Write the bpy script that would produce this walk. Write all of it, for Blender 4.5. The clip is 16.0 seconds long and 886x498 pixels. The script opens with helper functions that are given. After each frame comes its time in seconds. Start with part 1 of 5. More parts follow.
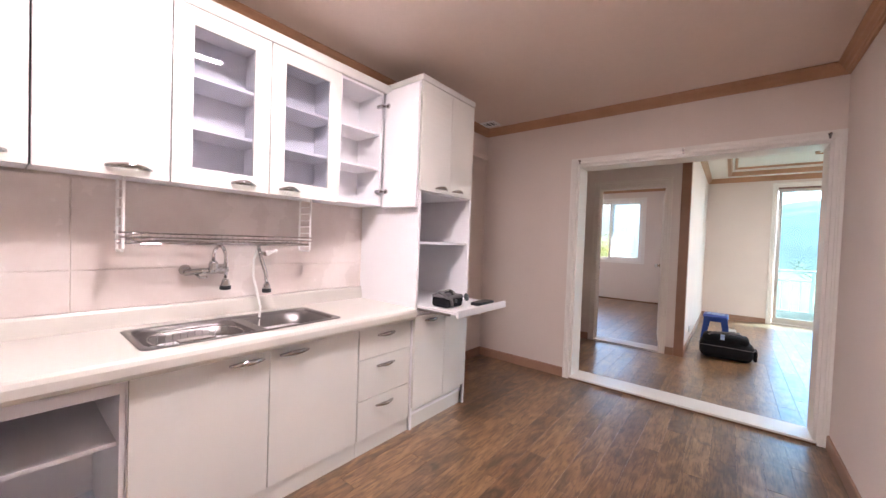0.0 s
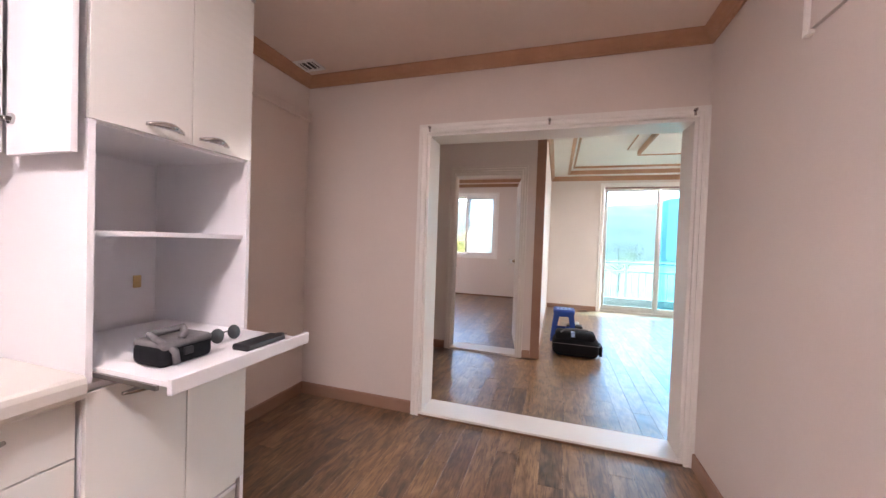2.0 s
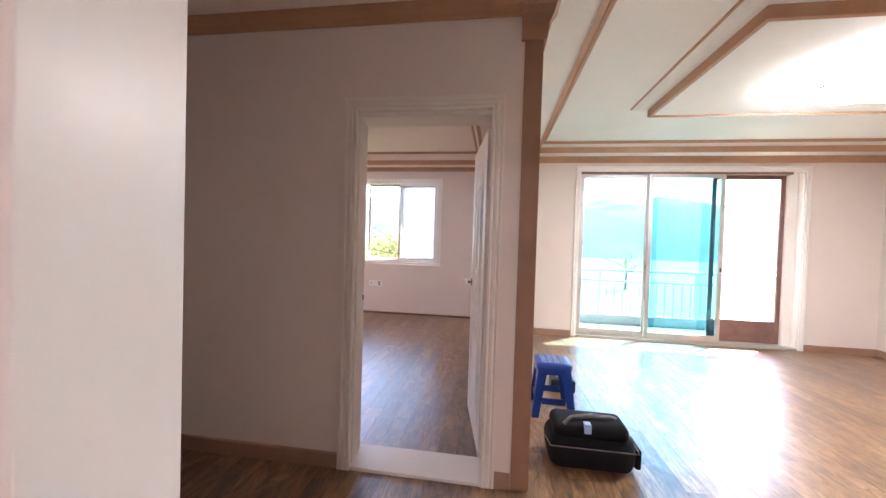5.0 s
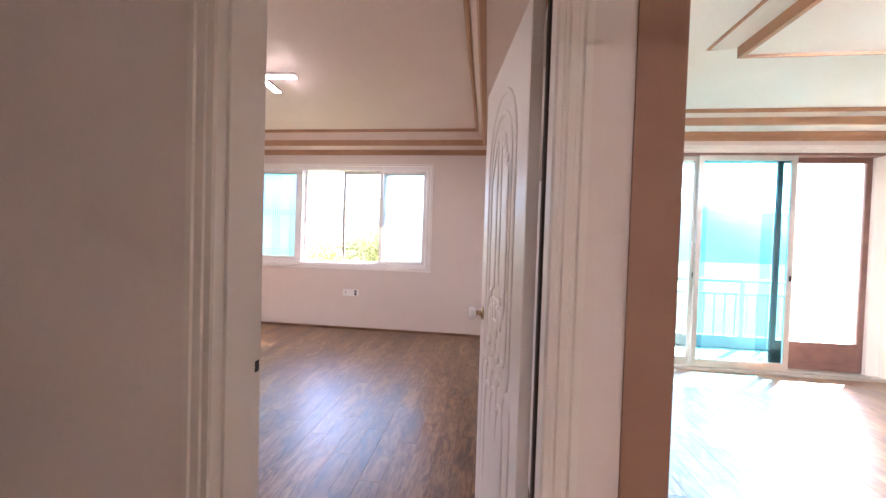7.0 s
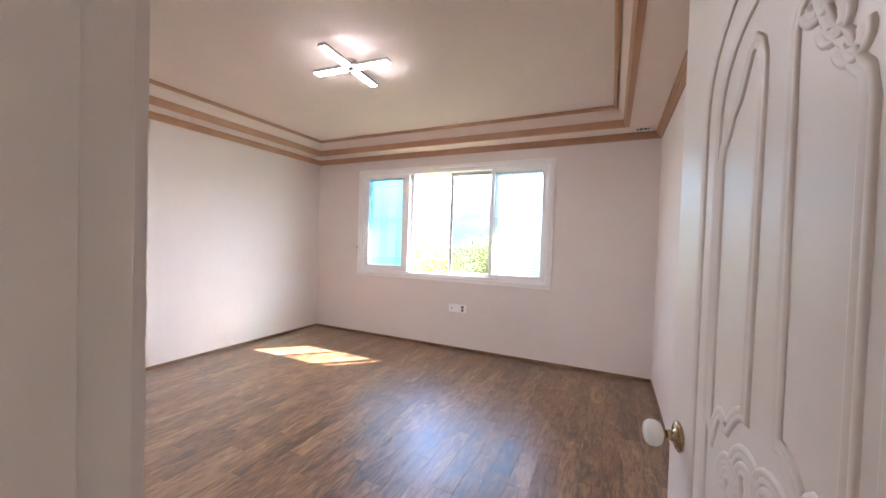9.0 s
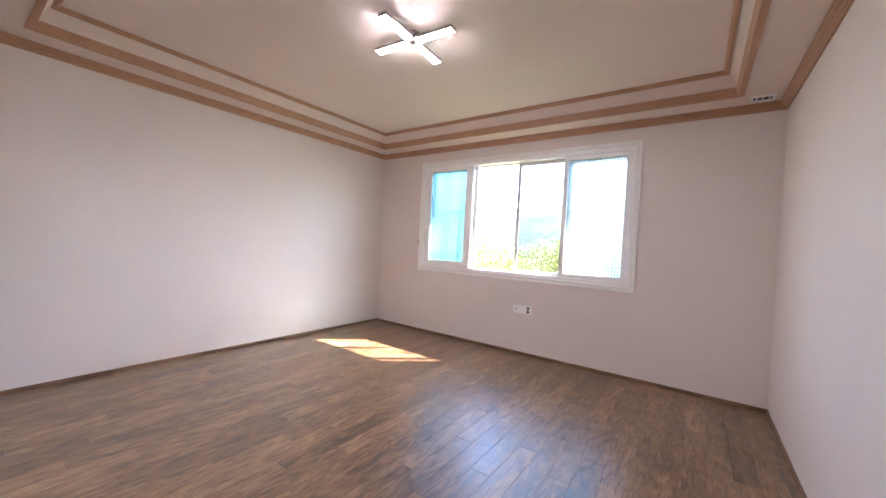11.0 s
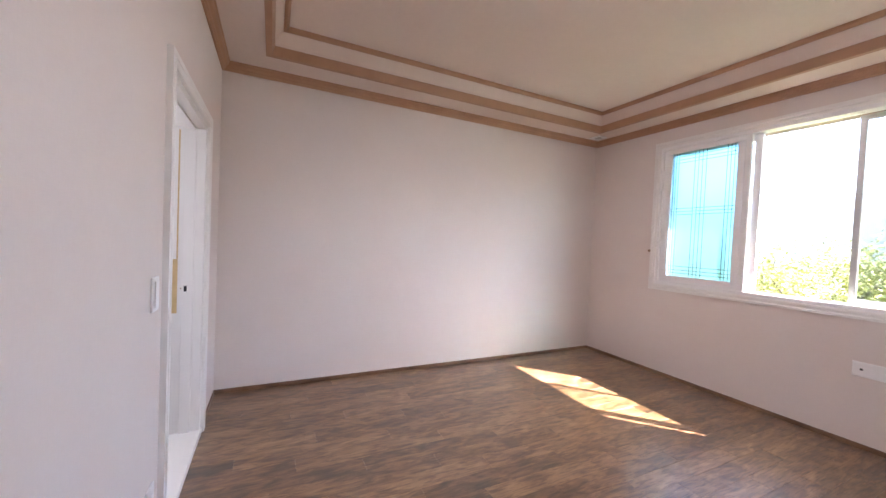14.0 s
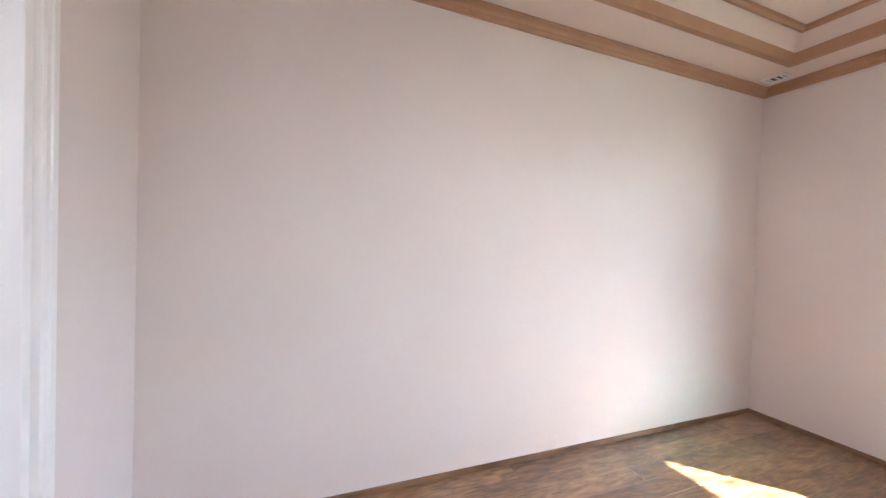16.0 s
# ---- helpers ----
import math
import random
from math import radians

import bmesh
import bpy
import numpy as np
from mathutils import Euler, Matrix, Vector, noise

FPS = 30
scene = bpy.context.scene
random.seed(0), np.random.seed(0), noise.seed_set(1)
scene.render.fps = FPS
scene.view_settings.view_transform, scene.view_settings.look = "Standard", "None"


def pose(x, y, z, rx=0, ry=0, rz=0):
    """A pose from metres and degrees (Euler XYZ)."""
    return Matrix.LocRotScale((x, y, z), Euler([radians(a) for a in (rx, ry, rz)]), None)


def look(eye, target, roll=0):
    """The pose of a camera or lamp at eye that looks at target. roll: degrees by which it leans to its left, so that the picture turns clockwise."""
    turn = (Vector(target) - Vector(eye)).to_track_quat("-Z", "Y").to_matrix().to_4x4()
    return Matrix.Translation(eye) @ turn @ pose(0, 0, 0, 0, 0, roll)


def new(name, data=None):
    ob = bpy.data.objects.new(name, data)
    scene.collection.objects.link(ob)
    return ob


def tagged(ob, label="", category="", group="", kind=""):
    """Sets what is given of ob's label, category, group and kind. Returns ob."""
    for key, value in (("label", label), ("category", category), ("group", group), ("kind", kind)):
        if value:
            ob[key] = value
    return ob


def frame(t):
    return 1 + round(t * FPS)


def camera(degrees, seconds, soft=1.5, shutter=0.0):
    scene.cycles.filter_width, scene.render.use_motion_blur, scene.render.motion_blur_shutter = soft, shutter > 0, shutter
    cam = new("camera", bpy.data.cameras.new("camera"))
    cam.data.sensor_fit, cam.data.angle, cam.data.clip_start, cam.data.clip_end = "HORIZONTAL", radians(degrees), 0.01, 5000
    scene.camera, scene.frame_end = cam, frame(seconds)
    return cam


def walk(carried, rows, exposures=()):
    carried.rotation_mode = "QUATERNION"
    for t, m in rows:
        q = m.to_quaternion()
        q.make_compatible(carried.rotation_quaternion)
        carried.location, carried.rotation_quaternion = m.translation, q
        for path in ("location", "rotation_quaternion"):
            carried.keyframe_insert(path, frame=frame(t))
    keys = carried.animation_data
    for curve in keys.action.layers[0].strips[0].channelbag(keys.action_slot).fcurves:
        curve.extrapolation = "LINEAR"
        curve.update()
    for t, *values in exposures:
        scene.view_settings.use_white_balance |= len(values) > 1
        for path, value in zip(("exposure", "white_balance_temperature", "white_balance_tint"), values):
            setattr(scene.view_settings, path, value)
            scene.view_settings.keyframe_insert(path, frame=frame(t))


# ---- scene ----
cam = camera(102.0, 16.0)
PATH = [
    (0, (0.045, 0.105, 1.286), (-1.208, 1.663, 1.239), 2.1),
    (0.5, (0.0, 0.37, 1.273), (-1.147, 2.008, 1.225), 2.1),
    (1, (-0.055, 0.642, 1.276), (-1.05, 2.376, 1.23), 2.1),
    (1.5, (-0.123, 0.87, 1.267), (-0.948, 2.692, 1.226), 2.2),
    (2, (-0.215, 1.136, 1.277), (-0.817, 3.042, 1.234), 2.0),
    (2.5, (-0.237, 1.488, 1.283), (-0.722, 3.428, 1.241), 2.0),
    (3, (-0.298, 1.807, 1.295), (-0.775, 3.749, 1.258), 1.9),
    (3.5, (-0.408, 2.136, 1.319), (-0.861, 4.084, 1.281), 1.8),
    (3.7, (-0.433, 2.267, 1.319), (-0.862, 4.22, 1.289), 1.7),
    (5.8, (-0.614, 3.788, 1.376), (-0.866, 5.771, 1.328), 1.8),
    (6, (-0.611, 3.891, 1.377), (-0.863, 5.874, 1.331), 1.7),
    (6.5, (-0.682, 4.178, 1.359), (-0.927, 6.163, 1.318), 1.8),
    (7, (-0.746, 4.46, 1.363), (-0.987, 6.445, 1.32), 1.8),
    (7.5, (-0.745, 4.787, 1.371), (-0.989, 6.772, 1.33), 1.9),
    (8, (-0.771, 4.958, 1.394), (-1.087, 6.933, 1.353), 1.8),
    (8.5, (-0.878, 5.131, 1.445), (-1.397, 7.062, 1.394), 1.9),
    (9, (-0.898, 5.211, 1.443), (-1.753, 7.018, 1.399), 1.8),
    (11.3, (-1.094, 5.551, 1.315), (-2.344, 7.111, 1.278), 2.5),
    (11.5, (-1.145, 5.598, 1.345), (-2.483, 7.084, 1.3), 2.0),
    (12, (-1.179, 5.612, 1.359), (-2.73, 6.874, 1.313), 2.2),
    (12.5, (-1.201, 5.625, 1.346), (-2.867, 6.731, 1.304), 2.2),
    (13, (-1.291, 5.683, 1.296), (-3.025, 6.68, 1.269), 2.3),
    (13.5, (-1.549, 5.761, 1.308), (-3.32, 6.69, 1.271), 2.3),
    (14, (-1.852, 5.861, 1.334), (-3.655, 6.724, 1.282), 2.5),
    (14.5, (-2.256, 6.002, 1.327), (-4.095, 6.787, 1.29), 2.2),
    (15, (-2.666, 6.015, 1.317), (-4.522, 6.759, 1.28), 2.3),
    (15.5, (-3.05, 6.038, 1.325), (-4.901, 6.793, 1.279), 2.3),
    (16, (-3.372, 6.134, 1.336), (-5.24, 6.846, 1.298), 1.9),
]
EXPOSURES = [(0.0, 4.5, 6700, 23), (2.0, 4.52, 6780, 25), (3.0, 4.75, 6800, 25), (3.7, 4.45, 6800, 22), (6.0, 4.9, 6850, 32), (7.5, 4.95, 6850, 26), (8.5, 5.15, 6700, 18), (9.0, 4.85, 6420, 19), (11.5, 4.68, 6350, 20), (12.5, 4.6, 6350, 19), (13.5, 4.45, 6400, 22), (14.0, 4.55, 6450, 23), (15.0, 4.68, 6430, 21), (16.0, 4.95, 6330, 18)]
walk(cam, [(t, look(eye, target, roll)) for t, eye, target, roll in PATH], EXPOSURES)

# ---- world, sun and lamps ----
world = bpy.data.worlds.new("sky")
scene.world = world
world.use_nodes = True
wn = world.node_tree.nodes
sky = wn.new("ShaderNodeTexSky")
sky.sky_type = "NISHITA"
sky.sun_disc = False
sky.sun_elevation, sky.sun_rotation = radians(37.8), radians(46.3)
sky.dust_density, sky.ozone_density = 1.0, 2.5
wn["Background"].inputs["Strength"].default_value = 0.105
world.node_tree.links.new(sky.outputs[0], wn["Background"].inputs["Color"])

sun_data = bpy.data.lights.new("sun", "SUN")
sun_data.energy, sun_data.angle, sun_data.color = 3.6, radians(0.5), (1.0, 0.95, 0.86)
sun = new("sun", sun_data)
sun.matrix_world = look((9.3, 8.9, 10.0), (0, 0, 0))

# area lamp added at the bathroom's small window to strengthen its sky daylight
bath_data = bpy.data.lights.new("bathroom_window_fill_lamp", "AREA")
bath_data.shape, bath_data.size, bath_data.size_y, bath_data.energy = "RECTANGLE", 1.28, 0.44, 2.5
bath_data.color = (0.95, 0.98, 1.0)
bath_fill = new("bathroom_window_fill_lamp", bath_data)
bath_fill.matrix_world = look((-5.46, 4.37, 1.715), (0, 4.37, 1.715))



# ---- materials ----
def mat(name, rough=0.5, metal=0.0, spec=0.5):
    m = bpy.data.materials.new(name)
    m.use_nodes = True
    b = m.node_tree.nodes["Principled BSDF"]
    b.inputs["Roughness"].default_value = rough
    b.inputs["Metallic"].default_value = metal
    b.inputs["Specular IOR Level"].default_value = spec
    return m, m.node_tree.nodes, m.node_tree.links, b


def ramp(n, stops):
    r = n.new("ShaderNodeValToRGB")
    e = r.color_ramp.elements
    while len(e) < len(stops):
        e.new(0.5)
    for el, (p, c) in zip(e, stops):
        el.position, el.color = p, (*c, 1)
    return r


def noise_tex(n, l, scale, detail=4.0, stretch=(1, 1, 1), coord="Object", rough=0.55):
    tc = n.new("ShaderNodeTexCoord")
    mp = n.new("ShaderNodeMapping")
    mp.inputs["Scale"].default_value = stretch
    t = n.new("ShaderNodeTexNoise")
    t.inputs["Scale"].default_value, t.inputs["Detail"].default_value, t.inputs["Roughness"].default_value = scale, detail, rough
    l.new(tc.outputs[coord], mp.inputs["Vector"])
    l.new(mp.outputs[0], t.inputs["Vector"])
    return t


def bump(n, l, b, src, strength, dist=0.002):
    k = n.new("ShaderNodeBump")
    k.inputs["Strength"].default_value, k.inputs["Distance"].default_value = strength, dist
    l.new(src, k.inputs["Height"])
    l.new(k.outputs[0], b.inputs["Normal"])


def surface(name, c1, c2, scale=3.0, rough=0.6, fine=120.0, fine_bump=0.15, stretch=(1, 1, 1), metal=0.0, spec=0.5, dr=0.08):
    """Two-scale variation: broad tint and fine relief, and uneven gloss."""
    m, n, l, b = mat(name, rough, metal, spec)
    big = noise_tex(n, l, scale, 5)
    r = ramp(n, [(0.35, c1), (0.65, c2)])
    l.new(big.outputs["Fac"], r.inputs[0])
    l.new(r.outputs[0], b.inputs["Base Color"])
    mr = n.new("ShaderNodeMapRange")
    mr.inputs["From Min"].default_value, mr.inputs["From Max"].default_value = 0.3, 0.7
    mr.inputs["To Min"].default_value, mr.inputs["To Max"].default_value = max(0.02, rough - dr), min(1, rough + dr)
    l.new(big.outputs["Fac"], mr.inputs["Value"])
    l.new(mr.outputs[0], b.inputs["Roughness"])
    if fine_bump:
        f = noise_tex(n, l, fine, 3, stretch)
        bump(n, l, b, f.outputs["Fac"], fine_bump)
    return m


def wallpaper(name, c1, c2):
    """Pale paper with a fine woven relief of crossing threads."""
    m, n, l, b = mat(name, 0.75, 0, 0.3)
    big = noise_tex(n, l, 1.2, 5)
    r = ramp(n, [(0.3, c1), (0.7, c2)])
    l.new(big.outputs["Fac"], r.inputs[0])
    u = noise_tex(n, l, 60, 2, (6, 6, 0.5))
    v = noise_tex(n, l, 60, 2, (0.5, 0.5, 6))
    add = n.new("ShaderNodeMath")
    l.new(u.outputs["Fac"], add.inputs[0])
    l.new(v.outputs["Fac"], add.inputs[1])
    mix = n.new("ShaderNodeMixRGB")
    mix.blend_type = "MULTIPLY"
    mix.inputs[0].default_value = 0.06
    l.new(r.outputs[0], mix.inputs[1])
    l.new(add.outputs[0], mix.inputs[2])
    l.new(mix.outputs[0], b.inputs["Base Color"])
    bump(n, l, b, add.outputs[0], 0.25, 0.001)
    return m


def vinyl_wood(name):
    """Printed wood planks: each plank takes its own tone and its own stretch of grain."""
    m, n, l, b = mat(name, 0.32, 0, 0.9)
    b.inputs["Coat Weight"].default_value = 0.5
    b.inputs["Coat Roughness"].default_value = 0.32
    geo = n.new("ShaderNodeNewGeometry")
    info = n.new("ShaderNodeObjectInfo")
    isl = n.new("ShaderNodeMath")
    isl.operation = "ADD"
    l.new(info.outputs["Random"], isl.inputs[0])
    l.new(geo.outputs["Random Per Island"], isl.inputs[1])
    fr = n.new("ShaderNodeMath")
    fr.operation = "FRACT"
    l.new(isl.outputs[0], fr.inputs[0])
    off = n.new("ShaderNodeVectorMath")
    off.operation = "MULTIPLY_ADD"
    comb = n.new("ShaderNodeCombineXYZ")
    for k in (0, 1, 2):
        l.new(fr.outputs[0], comb.inputs[k])
    off.inputs[1].default_value = (37, 53, 11)
    l.new(comb.outputs[0], off.inputs[0])
    l.new(geo.outputs["Position"], off.inputs[2])

    def grain(scale, stretch, detail, dist=0.0):
        mp = n.new("ShaderNodeMapping")
        mp.inputs["Scale"].default_value = stretch
        t = n.new("ShaderNodeTexNoise")
        t.inputs["Scale"].default_value, t.inputs["Detail"].default_value, t.inputs["Distortion"].default_value = scale, detail, dist
        l.new(off.outputs[0], mp.inputs["Vector"])
        l.new(mp.outputs[0], t.inputs["Vector"])
        return t
    g1 = grain(3.4, (4.2, 1.3, 1), 8, 1.2)
    g2 = grain(14.0, (9, 0.6, 1), 5)
    g3 = grain(7.0, (5.0, 1.1, 1), 7, 0.8)
    tone = n.new("ShaderNodeMath")
    tone.operation = "MULTIPLY_ADD"
    tone.inputs[1].default_value = 0.21
    l.new(fr.outputs[0], tone.inputs[0])
    l.new(g1.outputs["Fac"], tone.inputs[2])
    r = ramp(n, [(0.36, (0.060, 0.030, 0.015)), (0.52, (0.165, 0.087, 0.041)), (0.68, (0.275, 0.153, 0.072)), (0.86, (0.40, 0.245, 0.122))])
    l.new(tone.outputs[0], r.inputs[0])
    dark = ramp(n, [(0.36, (0.34, 0.28, 0.26)), (0.5, (1, 1, 1))])
    l.new(g2.outputs["Fac"], dark.inputs[0])
    knots = ramp(n, [(0.36, (0.36, 0.31, 0.29)), (0.47, (1, 1, 1))])
    l.new(g3.outputs["Fac"], knots.inputs[0])
    m1 = n.new("ShaderNodeMixRGB")
    m1.blend_type, m1.inputs[0].default_value = "MULTIPLY", 0.7
    l.new(r.outputs[0], m1.inputs[1])
    l.new(dark.outputs[0], m1.inputs[2])
    m2 = n.new("ShaderNodeMixRGB")
    m2.blend_type, m2.inputs[0].default_value = "MULTIPLY", 0.6
    l.new(m1.outputs[0], m2.inputs[1])
    l.new(knots.outputs[0], m2.inputs[2])
    l.new(m2.outputs[0], b.inputs["Base Color"])
    mr = n.new("ShaderNodeMapRange")
    mr.inputs["From Min"].default_value, mr.inputs["From Max"].default_value = 0.35, 0.65
    mr.inputs["To Min"].default_value, mr.inputs["To Max"].default_value = 0.31, 0.40
    l.new(g1.outputs["Fac"], mr.inputs["Value"])
    l.new(mr.outputs[0], b.inputs["Roughness"])
    # the sheet lies slightly uneven, so that reflections waver
    wave = n.new("ShaderNodeTexNoise")
    wave.inputs["Scale"].default_value, wave.inputs["Detail"].default_value, wave.inputs["Distortion"].default_value = 4.5, 2.0, 0.4
    l.new(geo.outputs["Position"], wave.inputs["Vector"])
    under = n.new("ShaderNodeBump")
    under.inputs["Strength"].default_value, under.inputs["Distance"].default_value = 0.6, 0.012
    l.new(wave.outputs["Fac"], under.inputs["Height"])
    fine = n.new("ShaderNodeBump")
    fine.inputs["Strength"].default_value, fine.inputs["Distance"].default_value = 0.08, 0.001
    l.new(g2.outputs["Fac"], fine.inputs["Height"])
    l.new(under.outputs[0], fine.inputs["Normal"])
    l.new(fine.outputs[0], b.inputs["Normal"])
    return m


def glass(name, colour=(1, 1, 1), rough=0.0):
    m = bpy.data.materials.new(name)
    m.use_nodes = True
    n, l = m.node_tree.nodes, m.node_tree.links
    n.remove(n["Principled BSDF"])
    t = n.new("ShaderNodeBsdfTransparent")
    t.inputs[0].default_value = (*colour, 1)
    g = n.new("ShaderNodeBsdfGlossy")
    g.inputs["Roughness"].default_value = max(rough, 0.01)
    w = n.new("ShaderNodeLayerWeight")
    w.inputs[0].default_value = 0.5
    p = n.new("ShaderNodeMath")
    p.operation, p.inputs[1].default_value = "POWER", 5.0
    l.new(w.outputs["Facing"], p.inputs[0])
    f = n.new("ShaderNodeMath")
    f.operation, f.inputs[1].default_value, f.inputs[2].default_value = "MULTIPLY_ADD", 0.8, 0.035
    l.new(p.outputs[0], f.inputs[0])
    x = n.new("ShaderNodeMixShader")
    l.new(f.outputs[0], x.inputs[0])
    l.new(t.outputs[0], x.inputs[1])
    l.new(g.outputs[0], x.inputs[2])
    l.new(x.outputs[0], n["Material Output"].inputs[0])
    return m


def frosted(name, colour, rough=0.62):
    """Rough patterned glass that spreads the view behind it."""
    m, n, l, b = mat(name, rough)
    b.inputs["Base Color"].default_value = (*colour, 1)
    b.inputs["Transmission Weight"].default_value = 1.0
    b.inputs["IOR"].default_value = 1.2
    t = n.new("ShaderNodeTexVoronoi")
    t.inputs["Scale"].default_value = 160
    bump(n, l, b, t.outputs["Distance"], 0.3, 0.002)
    return m


def glow(name, colour, strength):
    m = bpy.data.materials.new(name)
    m.use_nodes = True
    n, l = m.node_tree.nodes, m.node_tree.links
    n.remove(n["Principled BSDF"])
    e = n.new("ShaderNodeEmission")
    e.inputs[0].default_value, e.inputs[1].default_value = (*colour, 1), strength
    l.new(e.outputs[0], n["Material Output"].inputs[0])
    return m


PAPER = wallpaper("pale_wallpaper", (0.70, 0.62, 0.575), (0.74, 0.66, 0.615))
CEIL = wallpaper("ceiling_paper", (0.73, 0.61, 0.54), (0.77, 0.65, 0.58))
CEIL_L = wallpaper("living_ceiling_paper", (0.74, 0.73, 0.68), (0.79, 0.78, 0.73))
FLOOR = vinyl_wood("vinyl_planks")
JOINT = surface("floor_joint", (0.02, 0.012, 0.008), (0.03, 0.018, 0.012), 5, 0.6)
TAN = surface("tan_moulding", (0.40, 0.215, 0.12), (0.46, 0.26, 0.15), 4, 0.45, 60, 0.1, (8, 8, 8))
POST = surface("reddish_brown_post", (0.29, 0.15, 0.095), (0.34, 0.185, 0.12), 4, 0.45, 60, 0.1, (8, 8, 8))
BASE = surface("tan_baseboard", (0.30, 0.175, 0.12), (0.35, 0.21, 0.145), 4, 0.45, 60, 0.08)
BROWN = surface("dark_floor_edging", (0.13, 0.068, 0.037), (0.25, 0.14, 0.078), 3, 0.45, 40, 0.1)
WHITE = surface("white_painted_wood", (0.80, 0.775, 0.74), (0.84, 0.815, 0.78), 2.5, 0.34, 90, 0.05, (1, 1, 1), 0, 0.5, 0.02)
DOORW = surface("cream_door_paint", (0.72, 0.66, 0.60), (0.77, 0.71, 0.65), 2.0, 0.40, 70, 0.04, (1, 1, 1), 0, 0.5, 0.015)
CREAM = surface("cream_high_gloss", (0.70, 0.69, 0.66), (0.735, 0.725, 0.695), 1.5, 0.2, 14, 0.03, (1, 1, 12), 0, 0.5, 0.04)
CARCASS = surface("white_carcass_board", (0.78, 0.77, 0.80), (0.82, 0.81, 0.84), 2, 0.45, 80, 0.05)
COUNTER = surface("cream_solid_counter", (0.60, 0.57, 0.53), (0.62, 0.59, 0.55), 3, 0.3, 260, 0.02, (1, 1, 1), 0, 0.5, 0.02)
STEEL = surface("brushed_steel", (0.19, 0.18, 0.178), (0.25, 0.235, 0.23), 3, 0.38, 40, 0.015, (2, 30, 2), 1.0, 0.5, 0.04)
CHROME = surface("chrome", (0.46, 0.45, 0.45), (0.55, 0.54, 0.535), 6, 0.09, 60, 0.0, (1, 1, 1), 1.0, 0.5, 0.03)
BRASS = surface("tarnished_brass", (0.42, 0.30, 0.17), (0.55, 0.41, 0.25), 20, 0.25, 60, 0.05, (1, 1, 1), 1.0)
PVC = surface("white_plastic_frame", (0.82, 0.81, 0.80), (0.86, 0.85, 0.84), 2, 0.35, 90, 0.03)
ALU = surface("silver_aluminium", (0.50, 0.49, 0.47), (0.58, 0.57, 0.55), 5, 0.4, 80, 0.05, (1, 1, 1), 0.7)
BRONZE = surface("brown_aluminium", (0.17, 0.09, 0.075), (0.23, 0.125, 0.105), 5, 0.4, 80, 0.05)
BEIGE = surface("beige_aluminium", (0.50, 0.38, 0.32), (0.58, 0.45, 0.38), 5, 0.4, 80, 0.05)
# near-black brown that paints the shade of the bedroom door's hinge gap
GAPDARK = surface("hinge_gap_dark", (0.030, 0.018, 0.012), (0.055, 0.033, 0.022), 9, 0.7, 60, 0.2)
BLACK = surface("black_plastic", (0.008, 0.008, 0.010), (0.016, 0.016, 0.018), 12, 0.45, 120, 0.1)
FABRIC = surface("black_nylon", (0.005, 0.005, 0.007), (0.011, 0.011, 0.014), 9, 0.85, 500, 0.5, (1, 1, 1), 0, 0.2)
GREYF = surface("grey_fabric", (0.10, 0.095, 0.10), (0.17, 0.16, 0.165), 20, 0.8, 400, 0.4)
BLUE = surface("blue_plastic", (0.004, 0.035, 0.22), (0.008, 0.05, 0.28), 5, 0.35, 90, 0.05)
PALEBLUE = surface("pale_blue_print", (0.30, 0.45, 0.72), (0.36, 0.50, 0.76), 8, 0.4)
PORCELAIN = surface("white_porcelain", (0.78, 0.77, 0.75), (0.81, 0.80, 0.78), 9, 0.1, 60, 0.0)
CONCRETE = surface("grey_concrete", (0.32, 0.31, 0.29), (0.42, 0.41, 0.39), 3, 0.85, 60, 0.4)
RAILP = surface("grey_painted_rail", (0.55, 0.57, 0.58), (0.62, 0.64, 0.65), 6, 0.45, 90, 0.1)
TILE = surface("white_wall_tile", (0.66, 0.655, 0.67), (0.74, 0.735, 0.75), 5, 0.14, 12, 0.03)
DTILE = surface("dark_floor_tile", (0.035, 0.04, 0.038), (0.06, 0.066, 0.062), 7, 0.3, 60, 0.1)
GROUT = surface("pale_grout", (0.60, 0.59, 0.59), (0.66, 0.65, 0.65), 9, 0.9)
SPLASH = surface("pinkish_splash_panel", (0.62, 0.54, 0.51), (0.74, 0.68, 0.66), 2.2, 0.25, 8, 0.03, (1, 1, 4))
RAWWOOD = surface("raw_pine_edge", (0.55, 0.38, 0.17), (0.64, 0.46, 0.24), 12, 0.6, 60, 0.2)
BCEIL = surface("grey_plastic_ceiling", (0.35, 0.36, 0.37), (0.48, 0.49, 0.50), 6, 0.25, 20, 0.05)
GLASS = glass("clear_glass")
BLUEGLASS = glass("blue_tinted_glass", (0.36, 0.72, 0.81))
PALEGLASS = glass("pale_tinted_glass", (0.75, 0.79, 0.77))
PALEBLUEGLASS = glass("pale_blue_glass", (0.51, 0.70, 0.745))
FROST = frosted("pale_blue_patterned_glass", (0.20, 0.44, 0.49))
FROST2 = frosted("light_patterned_glass", (0.40, 0.48, 0.49))
MILK = glass("milky_window_glass", (0.98, 0.98, 0.98), 0.1)
DEEPBLUE = glass("deep_blue_glass", (0.75, 0.88, 0.91))
CABGLASS = glass("grey_cabinet_glass", (0.91, 0.92, 0.95), 0.02)
LED = glow("led_diffuser", (0.95, 0.97, 1.0), 7.2)
LED2 = glow("living_lamp_diffuser", (0.94, 1.0, 0.97), 2.8)
LED3 = glow("kitchen_led_diffuser", (1.0, 0.96, 0.95), 13.0)


